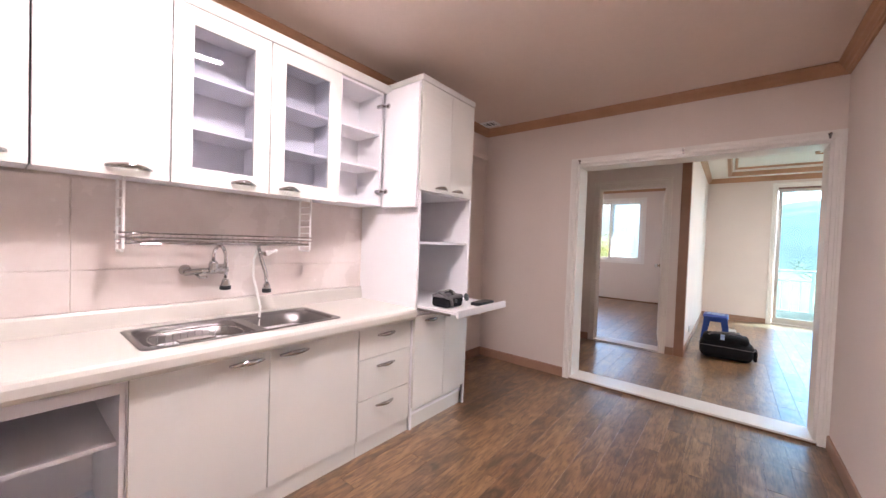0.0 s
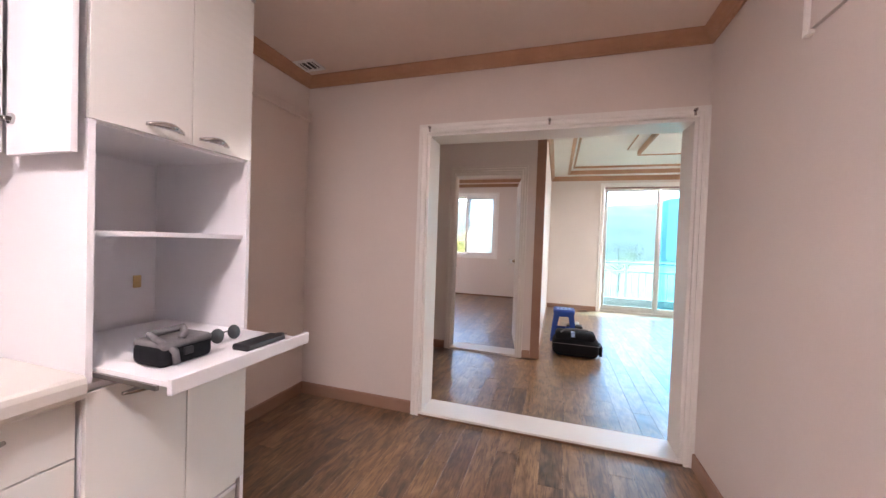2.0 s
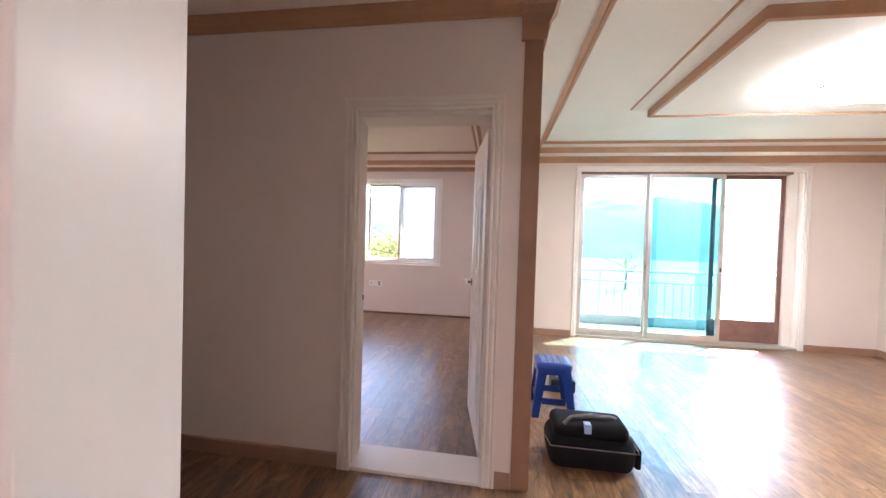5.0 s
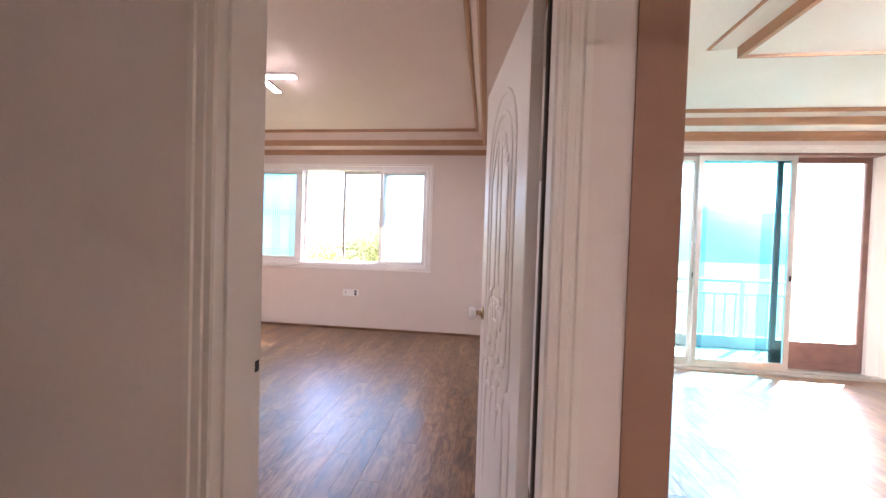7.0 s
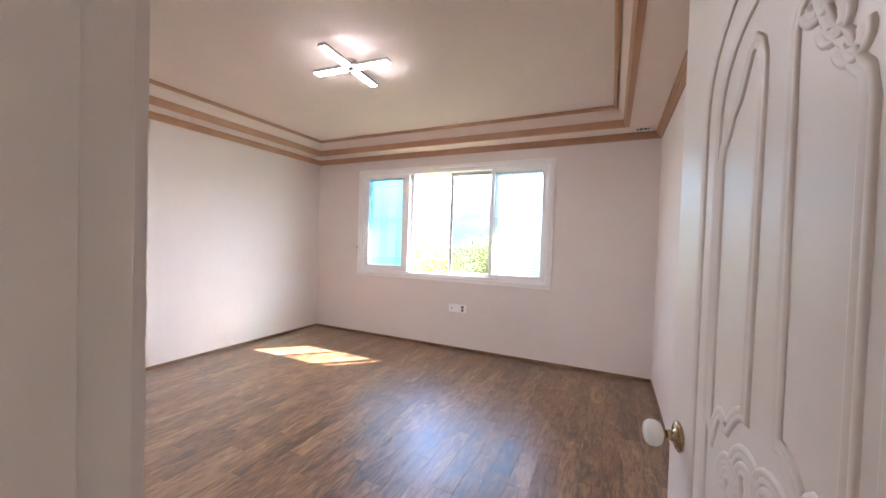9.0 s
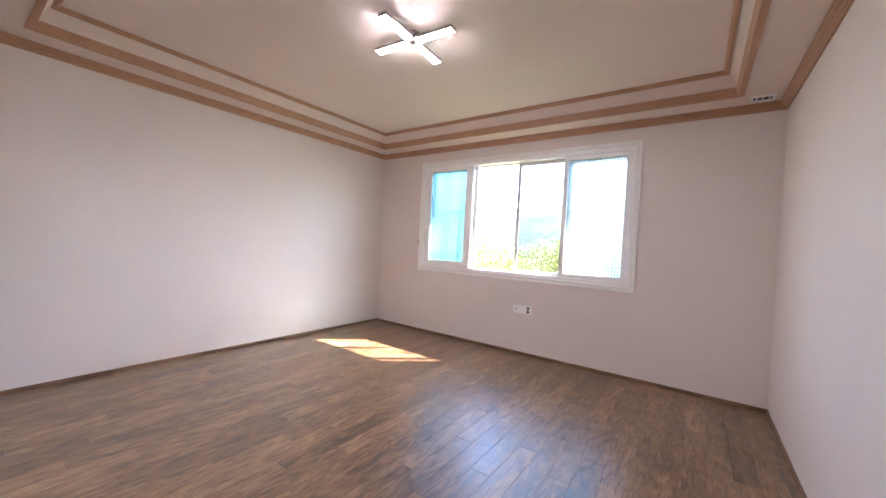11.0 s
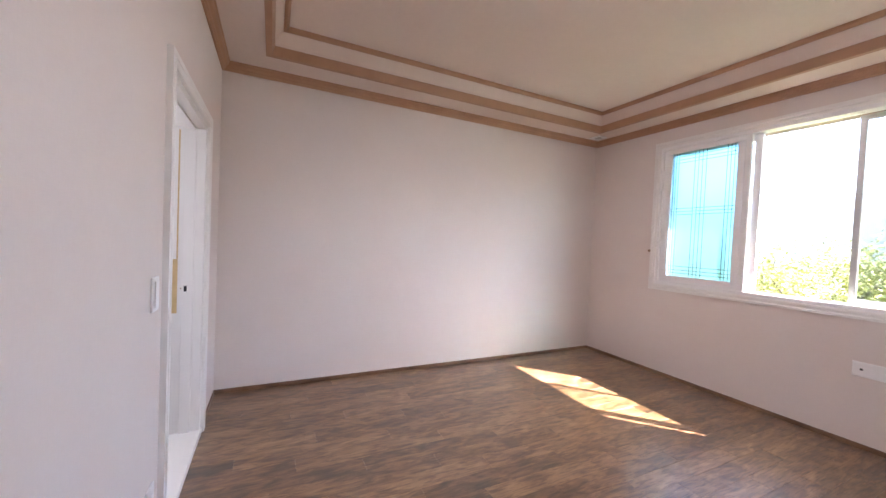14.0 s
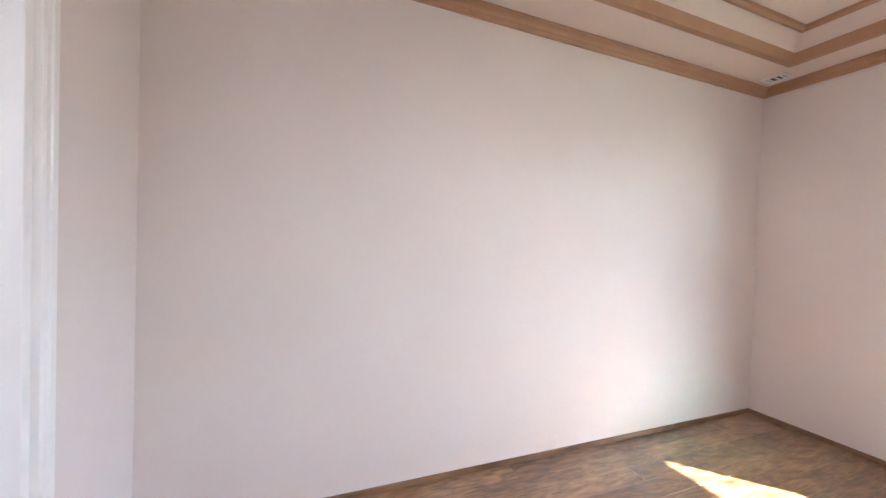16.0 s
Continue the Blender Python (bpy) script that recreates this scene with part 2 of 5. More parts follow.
# ---- building helpers ----
def part(name, bm, material, parent=None, label="", smooth=False):
    me = bpy.data.meshes.new(name)
    bm.normal_update()
    bm.to_mesh(me)
    bm.free()
    me.materials.append(material)
    if smooth:
        for p in me.polygons:
            p.use_smooth = True
    ob = new(name, me)
    if parent is not None:
        ob.parent = parent
    if label:
        ob["label"] = label
    return ob


def thing(name, label, category, group="", kind="", at=None):
    e = new(name)
    e.empty_display_size = 0.1
    if at:
        e.location = at
    return tagged(e, label, category, group, kind)


def add_box(bm, x0, y0, z0, x1, y1, z1, bev=0.0, seg=2):
    x0, x1 = min(x0, x1), max(x0, x1)
    y0, y1 = min(y0, y1), max(y0, y1)
    z0, z1 = min(z0, z1), max(z0, z1)
    r = bmesh.ops.create_cube(bm, size=1)
    bmesh.ops.transform(bm, matrix=Matrix.Translation(((x0 + x1) / 2, (y0 + y1) / 2, (z0 + z1) / 2)) @ Matrix.Diagonal((x1 - x0, y1 - y0, z1 - z0, 1)), verts=r["verts"])
    if bev:
        es = list({e for v in r["verts"] for e in v.link_edges})
        bmesh.ops.bevel(bm, geom=es, offset=bev, segments=seg, affect="EDGES", profile=0.5)
    return bm


def box(x0, y0, z0, x1, y1, z1, bev=0.0, seg=2):
    return add_box(bmesh.new(), x0, y0, z0, x1, y1, z1, bev, seg)


def add_cyl(bm, p, q, r0, r1=None, n=16, cap=True):
    p, q = Vector(p), Vector(q)
    r1 = r0 if r1 is None else r1
    d = q - p
    m = Matrix.Translation((p + q) / 2) @ d.to_track_quat("Z", "Y").to_matrix().to_4x4()
    bmesh.ops.create_cone(bm, cap_ends=cap, segments=n, radius1=r0, radius2=r1, depth=d.length, matrix=m)
    return bm


def cyl(p, q, r0, r1=None, n=16):
    return add_cyl(bmesh.new(), p, q, r0, r1, n)


def tube(points, r, n=10):
    """A round bar along a polyline, one skin."""
    bm = bmesh.new()
    pts = [Vector(p) for p in points]
    rings = []
    up = Vector((0.13, 0.31, 0.94)).normalized()
    for i, p in enumerate(pts):
        d = (pts[min(i + 1, len(pts) - 1)] - pts[max(i - 1, 0)]).normalized()
        a = d.cross(up)
        a = a.normalized() if a.length > 1e-4 else Vector((1, 0, 0))
        b = d.cross(a)
        rings.append([bm.verts.new(p + r * (a * math.cos(k * math.tau / n) + b * math.sin(k * math.tau / n))) for k in range(n)])
    for u, v in zip(rings, rings[1:]):
        for k in range(n):
            bm.faces.new((u[k], u[(k + 1) % n], v[(k + 1) % n], v[k]))
    bm.faces.new(rings[0])
    bm.faces.new(rings[-1])
    bmesh.ops.recalc_face_normals(bm, faces=bm.faces)
    return bm


def lathe(profile, n=24, m=None):
    """profile: (radius, height) pairs, turned about z."""
    bm = bmesh.new()
    rings = [[bm.verts.new((r * math.cos(k * math.tau / n), r * math.sin(k * math.tau / n), z)) for k in range(n)] for r, z in profile]
    for u, v in zip(rings, rings[1:]):
        for k in range(n):
            bm.faces.new((u[k], u[(k + 1) % n], v[(k + 1) % n], v[k]))
    bm.faces.new(rings[0])
    bm.faces.new(rings[-1])
    bmesh.ops.recalc_face_normals(bm, faces=bm.faces)
    if m is not None:
        bm.transform(m)
    return bm


def sweep(path, profile, closed, to3d, solid=True):
    """Runs a profile (a: to the left of the path, b: out of its plane) along a flat path with mitred corners."""
    bm = bmesh.new()
    pts = [Vector(p) for p in path]
    n = len(pts)
    rings = []
    for i, p in enumerate(pts):
        segs = []
        if closed or i > 0:
            segs.append((p - pts[i - 1]).normalized())
        if closed or i < n - 1:
            segs.append((pts[(i + 1) % n] - p).normalized())
        ns = [Vector((-s.y, s.x)) for s in segs]
        mit = ns[0] if len(ns) == 1 else (ns[0] + ns[1]) / (1 + ns[0].dot(ns[1]))
        rings.append([bm.verts.new(to3d(p.x + mit.x * a, p.y + mit.y * a, b)) for a, b in profile])
    k = len(profile)
    for i in range(n if closed else n - 1):
        u, v = rings[i], rings[(i + 1) % n]
        for j in range(k if solid else k - 1):
            bm.faces.new((u[j], u[(j + 1) % k], v[(j + 1) % k], v[j]))
    if not closed and solid:
        bm.faces.new(rings[0])
        bm.faces.new(rings[-1])
    bmesh.ops.recalc_face_normals(bm, faces=bm.faces)
    return bm


def flat(x, y, b):
    return (x, y, b)


def holed(a0, a1, b0, b1, holes, to3d):
    """A thick plate as one closed skin, with rectangular openings (a0, a1, b0, b1); to3d takes a, b and the side."""
    bm = bmesh.new()
    ss = sorted({a0, a1} | {v for h in holes for v in h[:2]})
    zs = sorted({b0, b1} | {min(max(v, b0), b1) for h in holes for v in h[2:]})
    ns, nz = len(ss) - 1, len(zs) - 1

    def solid(i, j):
        if not (0 <= i < ns and 0 <= j < nz):
            return False
        sm, zm = (ss[i] + ss[i + 1]) / 2, (zs[j] + zs[j + 1]) / 2
        return not any(h[0] < sm < h[1] and h[2] < zm < h[3] for h in holes)
    made = {}

    def vert(i, j, k):
        if (i, j, k) not in made:
            made[i, j, k] = bm.verts.new(to3d(ss[i], zs[j], k))
        return made[i, j, k]
    for i in range(ns):
        for j in range(nz):
            if not solid(i, j):
                continue
            for k in (0, 1):
                bm.faces.new((vert(i, j, k), vert(i + 1, j, k), vert(i + 1, j + 1, k), vert(i, j + 1, k)))
            for di, dj, p, q in ((-1, 0, (i, j), (i, j + 1)), (1, 0, (i + 1, j), (i + 1, j + 1)), (0, -1, (i, j), (i + 1, j)), (0, 1, (i, j + 1), (i + 1, j + 1))):
                if not solid(i + di, j + dj):
                    bm.faces.new((vert(*p, 0), vert(*q, 0), vert(*q, 1), vert(*p, 1)))
    bmesh.ops.recalc_face_normals(bm, faces=bm.faces)
    return bm


def wall(name, axis, c0, c1, a0, a1, z0, z1, holes, material, label):
    """A thick wall along x or y, with openings (a0, a1, z0, z1) cut through it."""
    bm = holed(a0, a1, z0, z1, holes, lambda s, z, k: (s, (c0, c1)[k], z) if axis == "x" else ((c0, c1)[k], s, z))
    return tagged(part(name, bm, material), label, "wall", kind="structure")


def rect(x0, y0, x1, y1):
    return [(x0, y0), (x1, y0), (x1, y1), (x0, y1)]


def crown_profile(z0, z1, d=0.07):
    h = z1 - z0
    return [(0, z0), (0.014, z0), (0.018, z0 + 0.14 * h), (0.026, z0 + 0.2 * h), (0.03, z0 + 0.36 * h), (0.044, z0 + 0.5 * h), (0.05, z0 + 0.66 * h), (d - 0.008, z0 + 0.78 * h), (d, z0 + 0.86 * h), (d, z1), (0, z1)]


CASING = [(0, 0), (0, 0.016), (0.006, 0.02), (0.016, 0.02), (0.020, 0.015), (0.026, 0.015), (0.030, 0.019), (0.044, 0.019), (0.048, 0.014), (0.055, 0.014), (0.06, 0.018), (0.075, 0.018), (0.075, 0)]


# ---- the plan ----
KW, KE, KN, KS, KC = -2.165, 0.60, 3.585, -1.5, 2.54
HS, HN, HW, HC = 3.80, 5.246, -2.95, 2.66
LW, LE, LN = -0.364, 4.5, 8.82
BW, BE, BS, BN, BC = -5.23, -0.475, 5.47, 9.62, 2.84
WN = 5.32
TW = 0.25

wall("wall_kitchen_west", "y", KW - TW, KW, KS - TW, KN, -0.1, 2.9, [], PAPER, "pinkish pale wallpapered kitchen wall behind the counter")
wall("wall_kitchen_south", "x", KS - TW, KS, KW, KE + TW, -0.1, 2.9, [], PAPER, "pale wallpapered end wall of the kitchen")
wall("wall_kitchen_east", "y", KE, KE + TW, KS, KN, -0.1, 2.9, [], PAPER, "bare greige wallpapered kitchen wall")
wall("wall_kitchen_north", "x", KN, HS, -3.55, LE, -0.1, 2.9, [(-1.13, 0.545, -0.1, 2.05)], PAPER, "pale wallpapered wall with a wide white-framed doorway")
# unseen wall, put just out of view to reflect light onto the hall wall
wall("wall_hall_west", "y", HW - TW, HW, HS, HN, -0.1, 2.9, [], PAPER, "unseen pale end wall set close to bounce light into the hallway")
wall("wall_hall_north", "x", HN, BS, -3.55, BE, -0.1, 3.0, [(-1.45, -0.58, -0.1, 2.085)], PAPER, "pale wallpapered wall with a white-framed bedroom door opening")
wall("wall_bedroom_south", "x", WN, BS, BW - TW, -3.55, -0.1, 3.0, [(-4.615, -3.68, -0.1, 1.995)], PAPER, "pale wallpapered wall with a white-framed bathroom door opening")
wall("wall_living_west", "y", BE, LW, HN, BN, -0.1, 3.0, [], PAPER, "pale wallpapered partition between bedroom and living room")
wall("wall_living_north", "x", LN, LN + TW, LW, LE + TW, -0.1, 3.0, [(0.63, 3.575, -0.1, 2.47)], PAPER, "pale cream wallpapered wall round the balcony doors")
wall("wall_living_east", "y", LE, LE + TW, HS, LN, -0.1, 3.0, [], PAPER, "pale wallpapered side wall of the living room")
wall("wall_bedroom_west", "y", BW - TW, BW, BS, BN, -0.1, 3.0, [], PAPER, "pale wallpapered bedroom side wall")
wall("wall_bedroom_north", "x", BN, BN + TW, BW - TW, LW, -0.1, 3.0, [(-4.36, -1.605, 0.96, 2.41)], PAPER, "pale wallpapered bedroom wall with a wide window")
wall("wall_bathroom_west", "y", BW - TW, BW - 0.012, 3.3, WN, -0.1, 2.6, [(3.70, 5.035, 1.475, 1.955)], GROUT, "tiled bathroom wall with a small high window")
wall("wall_bathroom_east", "y", -3.60, -3.55, 3.3, WN, -0.1, 2.6, [], TILE, "white tiled bathroom side wall")
wall("wall_bathroom_south", "x", 3.1, 3.3, BW - TW, -3.55, -0.1, 2.6, [], TILE, "white tiled bathroom end wall")

# floors: a slab, with the planks laid on it further down
SLABS = {}
for nm, r, lab in (("floor_kitchen", (KW, KS, KE, KN), "dark brown wood-print vinyl plank floor of the kitchen"),
                   ("floor_hall", (HW, HS, LW, HN), "dark brown wood-print vinyl plank floor of the hallway"),
                   ("floor_living", (LW, HS, LE, LN), "dark brown wood-print vinyl plank floor with daylight glare"),
                   ("floor_bedroom", (BW, BS, BE, BN), "brown wood-print vinyl plank floor of the empty bedroom")):
    ob = part(nm, box(r[0] - 0.02, r[1] - 0.02, -0.12, r[2] + 0.02, r[3] + 0.02, -0.003), JOINT)
    SLABS[nm] = (tagged(ob, lab, "floor", kind="structure"), r)
tagged(part("floor_bathroom", box(BW, 3.3, -0.14, -3.6, WN, -0.024), GROUT), "black square-tiled bathroom floor with pale grout", "floor", kind="structure")

# ceilings
tagged(part("ceiling_kitchen", box(KW - 0.1, KS - 0.1, KC, KE + 0.1, KN + 0.1, KC + 0.12), CEIL), "plain brownish papered kitchen ceiling", "ceiling", kind="structure")
bm = bmesh.new()
for i in range(10):
    add_box(bm, BW, 3.3 + 0.203 * i, 2.230, -3.6, min(3.3 + 0.203 * i + 0.197, WN), 2.236, 0.001, 1)
tagged(part("ceiling_bathroom", bm, BCEIL), "glossy grey marbled panels of the bathroom ceiling", "ceiling", kind="structure")
tagged(part("ceiling_bathroom_seams", box(BW, 3.3, 2.234, -3.6, WN, 2.3), PVC), "pale seams between the bathroom ceiling panels", "ceiling", kind="structure")


def tray(name, r, zs, zc, w, lean, material, label):
    bm = sweep(rect(*r), [(-0.05, zs), (w, zs), (w + lean * 0.25, zs + 0.45 * (zc - zs)), (w + lean, zc), (w + lean, zc + 0.12), (-0.05, zc + 0.12)], True, flat)
    W = w + lean
    add_box(bm, r[0] + W, r[1] + W, zc, r[2] - W, r[3] - W, zc + 0.12)
    return tagged(part(name, bm, material), label, "ceiling", kind="structure")


tray("ceiling_bedroom", (BW, BS, BE, BN), 2.665, BC, 0.345, 0.095, CEIL, "pale pinkish tray ceiling with stepped coves")
tray("ceiling_living", (LW, 3.84, LE, LN), 2.66, 2.78, 0.33, 0.075, CEIL_L, "pale cool white tray ceiling with stepped coves")
tagged(part("ceiling_hall", box(HW - 0.1, HS - 0.05, 2.66, LW - 0.052, HN + 0.1, 2.78), CEIL), "pale papered hallway ceiling", "ceiling", kind="structure")


def trim(name, bm, material, label):
    return tagged(part(name, bm, material), label, "trim", kind="structure")


trim("crown_moulding_kitchen", sweep(rect(KW, KS, KE, KN), crown_profile(2.467, KC), True, flat), TAN, "tan brown stepped crown moulding round the kitchen ceiling")
trim("crown_moulding_bedroom", sweep(rect(BW, BS, BE, BN), crown_profile(2.60, 2.665, 0.06), True, flat), TAN, "tan brown crown moulding round the bedroom walls")
trim("crown_moulding_living", sweep([(LE, HS), (LE, LN), (LW, LN), (LW, HN), (HW, HN), (HW, HS)], crown_profile(2.575, 2.66, 0.06), False, flat), TAN, "tan brown crown moulding of hallway and living room")


def strips(room, r, zs, zc, w, lean):
    W = w + lean
    trim("lower_ceiling_strip_" + room, sweep(rect(*r), [(w - 0.03, zs - 0.012), (w + 0.012, zs - 0.014), (w + 0.03, zs + 0.05), (w + 0.024, zs + 0.056), (w - 0.004, zs + 0.05)], True, flat), TAN, "wide tan strip along the ceiling step")
    trim("upper_ceiling_strip_" + room, sweep(rect(*r), [(W - 0.012, zc - 0.03), (W + 0.008, zc - 0.034), (W + 0.022, zc - 0.02), (W + 0.026, zc - 0.001), (W - 0.012, zc - 0.001)], True, flat), TAN, "thin tan bead along the ceiling step")


strips("bedroom", (BW, BS, BE, BN), 2.665, BC, 0.345, 0.095)
strips("living", (LW, 3.84, LE, LN), 2.66, 2.78, 0.33, 0.075)

# dropped centre panel of the living room ceiling, with a tan lip
bm = sweep(rect(0.765, 5.40, 3.43, 7.22), [(0, 2.779), (0.004, 2.768), (0.035, 2.745), (0.085, 2.728), (0.125, 2.722), (0.125, 2.779)], True, flat)
add_box(bm, 0.885, 5.52, 2.66, 3.31, 7.10, 2.779)
trim("ceiling_centre_panel", bm, CEIL_L, "pale dropped centre panel of the living room ceiling")
trim("ceiling_centre_lip", sweep(rect(0.765, 5.40, 3.43, 7.22), [(0.112, 2.724), (0.112, 2.648), (0.135, 2.642), (0.14, 2.662), (0.13, 2.724)], True, flat), TAN, "tan lip round the dropped ceiling panel")

trim("ceiling_centre_bead", sweep(rect(0.765, 5.40, 3.43, 7.22), [(-0.012, 2.779), (-0.010, 2.768), (0.002, 2.764), (0.006, 2.779)], True, flat), TAN, "thin tan bead round the dropped ceiling panel")

# baseboards
bp = [(0, 0), (0.012, 0), (0.012, 0.08), (0.008, 0.088), (0, 0.09)]
trim("baseboard_kitchen", sweep([(-1.192, KN), (KW, KN), (KW, KS), (KE, KS), (KE, KN - 0.002)], bp, False, flat), BASE, "tan brown baseboard round the kitchen")
trim("baseboard_hall", sweep([(-1.456, HN), (HW, HN), (HW, HS)], bp, False, flat), BASE, "tan brown baseboard in the hallway")
trim("baseboard_hall_end", box(-0.543, HN - 0.012, 0, -0.456, HN, 0.09), BASE, "short tan baseboard beside the bedroom door")
trim("baseboard_living_west", sweep([(0.57, LN), (LW, LN), (LW, HN + 0.02)], bp, False, flat), BASE, "tan brown baseboard along the living room wall")
trim("baseboard_living_east", sweep([(LE, HS), (LE, LN), (3.64, LN)], bp, False, flat), BASE, "tan brown baseboard along the living room wall")
ep = [(0, 0), (0.007, 0), (0.007, 0.030), (0, 0.034)]
trim("baseboard_bedroom", sweep([(-0.545, BS), (BE, BS), (BE, BN), (BW, BN), (BW, BS), (-4.678, BS)], ep, False, flat), BROWN, "low dark brown skirting turned up from the floor")
trim("baseboard_bedroom_south", box(-3.617, BS, 0, -1.465, BS + 0.007, 0.033), BROWN, "low dark brown skirting turned up from the floor")

# tan corner pilaster at the end of the hall wall, with a capital
pil = thing("corner_pilaster", "tan brown wooden corner post with stepped capital", "pilaster", kind="structure", at=(LW, HN, 0))
PLx, PLy = LW, HN


def local(bm):
    bm.transform(Matrix.Translation((-PLx, -PLy, 0)))
    return bm


part("shaft", local(sweep([(LW - 0.09, HN), (LW, HN), (LW, HN + 0.09)], [(0, 0.0), (-0.005, 0.0), (-0.006, 0.02), (-0.006, 2.48), (0, 2.48)], False, flat)), POST, pil)
part("capital", local(sweep([(LW - 0.11, HN), (LW, HN), (LW, HN + 0.11)], [(0, 2.44), (-0.022, 2.44), (-0.026, 2.47), (-0.03, 2.52), (-0.05, 2.56), (-0.06, 2.60), (-0.085, 2.63), (-0.085, 2.66), (0, 2.66)], False, flat)), POST, pil)


# ---- doorways, doors and windows ----
def south_face(y):
    return lambda u, v, b: (u, y - b, v)


def north_face(y):
    return lambda u, v, b: (u, y + b, v)


def casing(name, parent, x0, x1, z1, to3d, material, z0=0.0, prof=CASING):
    return part(name, sweep([(x1, z0), (x1, z1), (x0, z1), (x0, z0)][::-1], prof, False, to3d), material, parent)


# kitchen doorway: casing runs left, over and down, with lined jambs and a white sill
opening = thing("doorway_kitchen", "wide white-painted cased opening between kitchen and hallway", "doorway", kind="structure")
OW = [(0, 0), (0, 0.02), (0.008, 0.024), (0.02, 0.024), (0.024, 0.019), (0.034, 0.019), (0.038, 0.023), (0.06, 0.023), (0.06, 0)]
casing("casing", opening, -1.13, 0.545, 2.05, south_face(KN), WHITE, 0.0, OW)
part("left_jamb", box(-1.134, KN + 0.001, 0, -1.112, HS + 0.012, 2.05, 0.003), WHITE, opening)
part("right_jamb", box(0.527, KN + 0.001, 0, 0.549, HS + 0.012, 2.05, 0.003), WHITE, opening)
part("head_jamb", box(-1.112, KN + 0.001, 2.03, 0.527, HS + 0.012, 2.054, 0.003), WHITE, opening)
part("sill", box(-1.13, KN - 0.016, -0.003, 0.545, HS + 0.012, 0.026, 0.006), WHITE, opening, "worn white threshold")
part("sill_edge", box(-1.13, KN - 0.022, -0.003, 0.545, KN - 0.016, 0.012, 0.001), BROWN, opening)
for x in (-1.11, -0.29, 0.52):
    hk = part("curtain_hook", lathe([(0.003, 0), (0.011, 0.001), (0.011, 0.004), (0.004, 0.008), (0.004, 0.02), (0.007, 0.022), (0.007, 0.026), (0.002, 0.03)], 10, Matrix.Translation((x, KN - 0.022, 2.085)) @ Matrix.Rotation(radians(90), 4, "X")), CHROME, opening, "small metal curtain hook")
    part("hook_bracket", box(x - 0.006, KN - 0.03, 2.055, x + 0.006, KN - 0.02, 2.08, 0.002), CHROME, opening)

# bedroom doorway and its open door
DX0, DX1, DZ = -1.42, -0.565, 2.085
JY = 5.43
bd = thing("door_bedroom", "open cream moulded-panel bedroom door in a white fluted frame", "door", kind="structure")
casing("casing_hall", bd, DX0 + 0.04, -0.618, DZ, south_face(HN), DOORW)
part("latch_jamb", box(DX0 - 0.03, HN + 0.001, 0, DX0 + 0.03, JY, DZ, 0.002), DOORW, bd)
part("hinge_jamb", box(DX1 - 0.03, HN + 0.001, 0, DX1 + 0.02, JY, DZ, 0.002), DOORW, bd)
part("head_jamb", box(DX0 + 0.03, HN + 0.001, DZ - 0.03, DX1 - 0.03, JY, DZ + 0.002, 0.002), DOORW, bd)
part("latch_stop", box(DX0 + 0.03, HN + 0.03, 0.02, DX0 + 0.040, JY - 0.05, DZ - 0.03, 0.002), DOORW, bd)
part("hinge_stop", box(DX1 - 0.040, HN + 0.03, 0.02, DX1 - 0.03, JY - 0.05, DZ - 0.03, 0.002), DOORW, bd)
# added strip: its dark colour stands for shade in the hinge gap
part("dark_gap_strip", box(-0.605, JY + 0.002, 0.02, -0.56, JY + 0.032, DZ - 0.03, 0.002), GAPDARK, bd, "dark strip filling the shaded gap behind the door leaf")
part("threshold", box(-1.448, HN - 0.012, -0.003, -0.582, BS + 0.012, 0.02, 0.005), DOORW, bd, "white painted threshold")
part("strike_plate", box(DX0 + 0.028, JY - 0.026, 0.972, DX0 + 0.0315, JY - 0.008, 1.004, 0.001), BLACK, bd, "dark latch recess")

LEAF_W, LEAF_T, LEAF_H = 0.725, 0.036, 2.03
# leaf frame: u along the leaf from the hinge, w outwards from the hall side, v up
LEAF = pose(-0.625, JY + 0.045, 0.022, 0, 0, 90 + 9.5)


def leaf_bm(bm):
    bm.transform(LEAF)
    return bm


leaf = part("leaf", leaf_bm(box(0, -LEAF_T / 2, 0, LEAF_W, LEAF_T / 2, LEAF_H, 0.003)), DOORW, bd)
BEAD = [(-0.012, 0), (-0.010, 0.003), (-0.006, 0.0048), (-0.001, 0.0025), (0.001, 0.0025), (0.006, 0.0048), (0.010, 0.003), (0.012, 0)]


def arc(cx, cy, r, a0, a1, n=10, sx=1.0):
    return [(cx + sx * r * math.cos(radians(a0 + (a1 - a0) * i / n)), cy + r * math.sin(radians(a0 + (a1 - a0) * i / n))) for i in range(n + 1)]


def scallops(x0, x1, y, k, up):
    out = []
    w = (x1 - x0) / k
    for i in range(k):
        cx = x0 + (i + 0.5) * w
        hgt = w * (0.55 + 0.35 * math.sin(math.pi * (i + 0.5) / k))
        out += [(cx - w / 2 * math.cos(math.pi * j / 6), y + up * hgt * math.sin(math.pi * j / 6)) for j in range(7)][(0 if i == 0 else 1):]
    return out


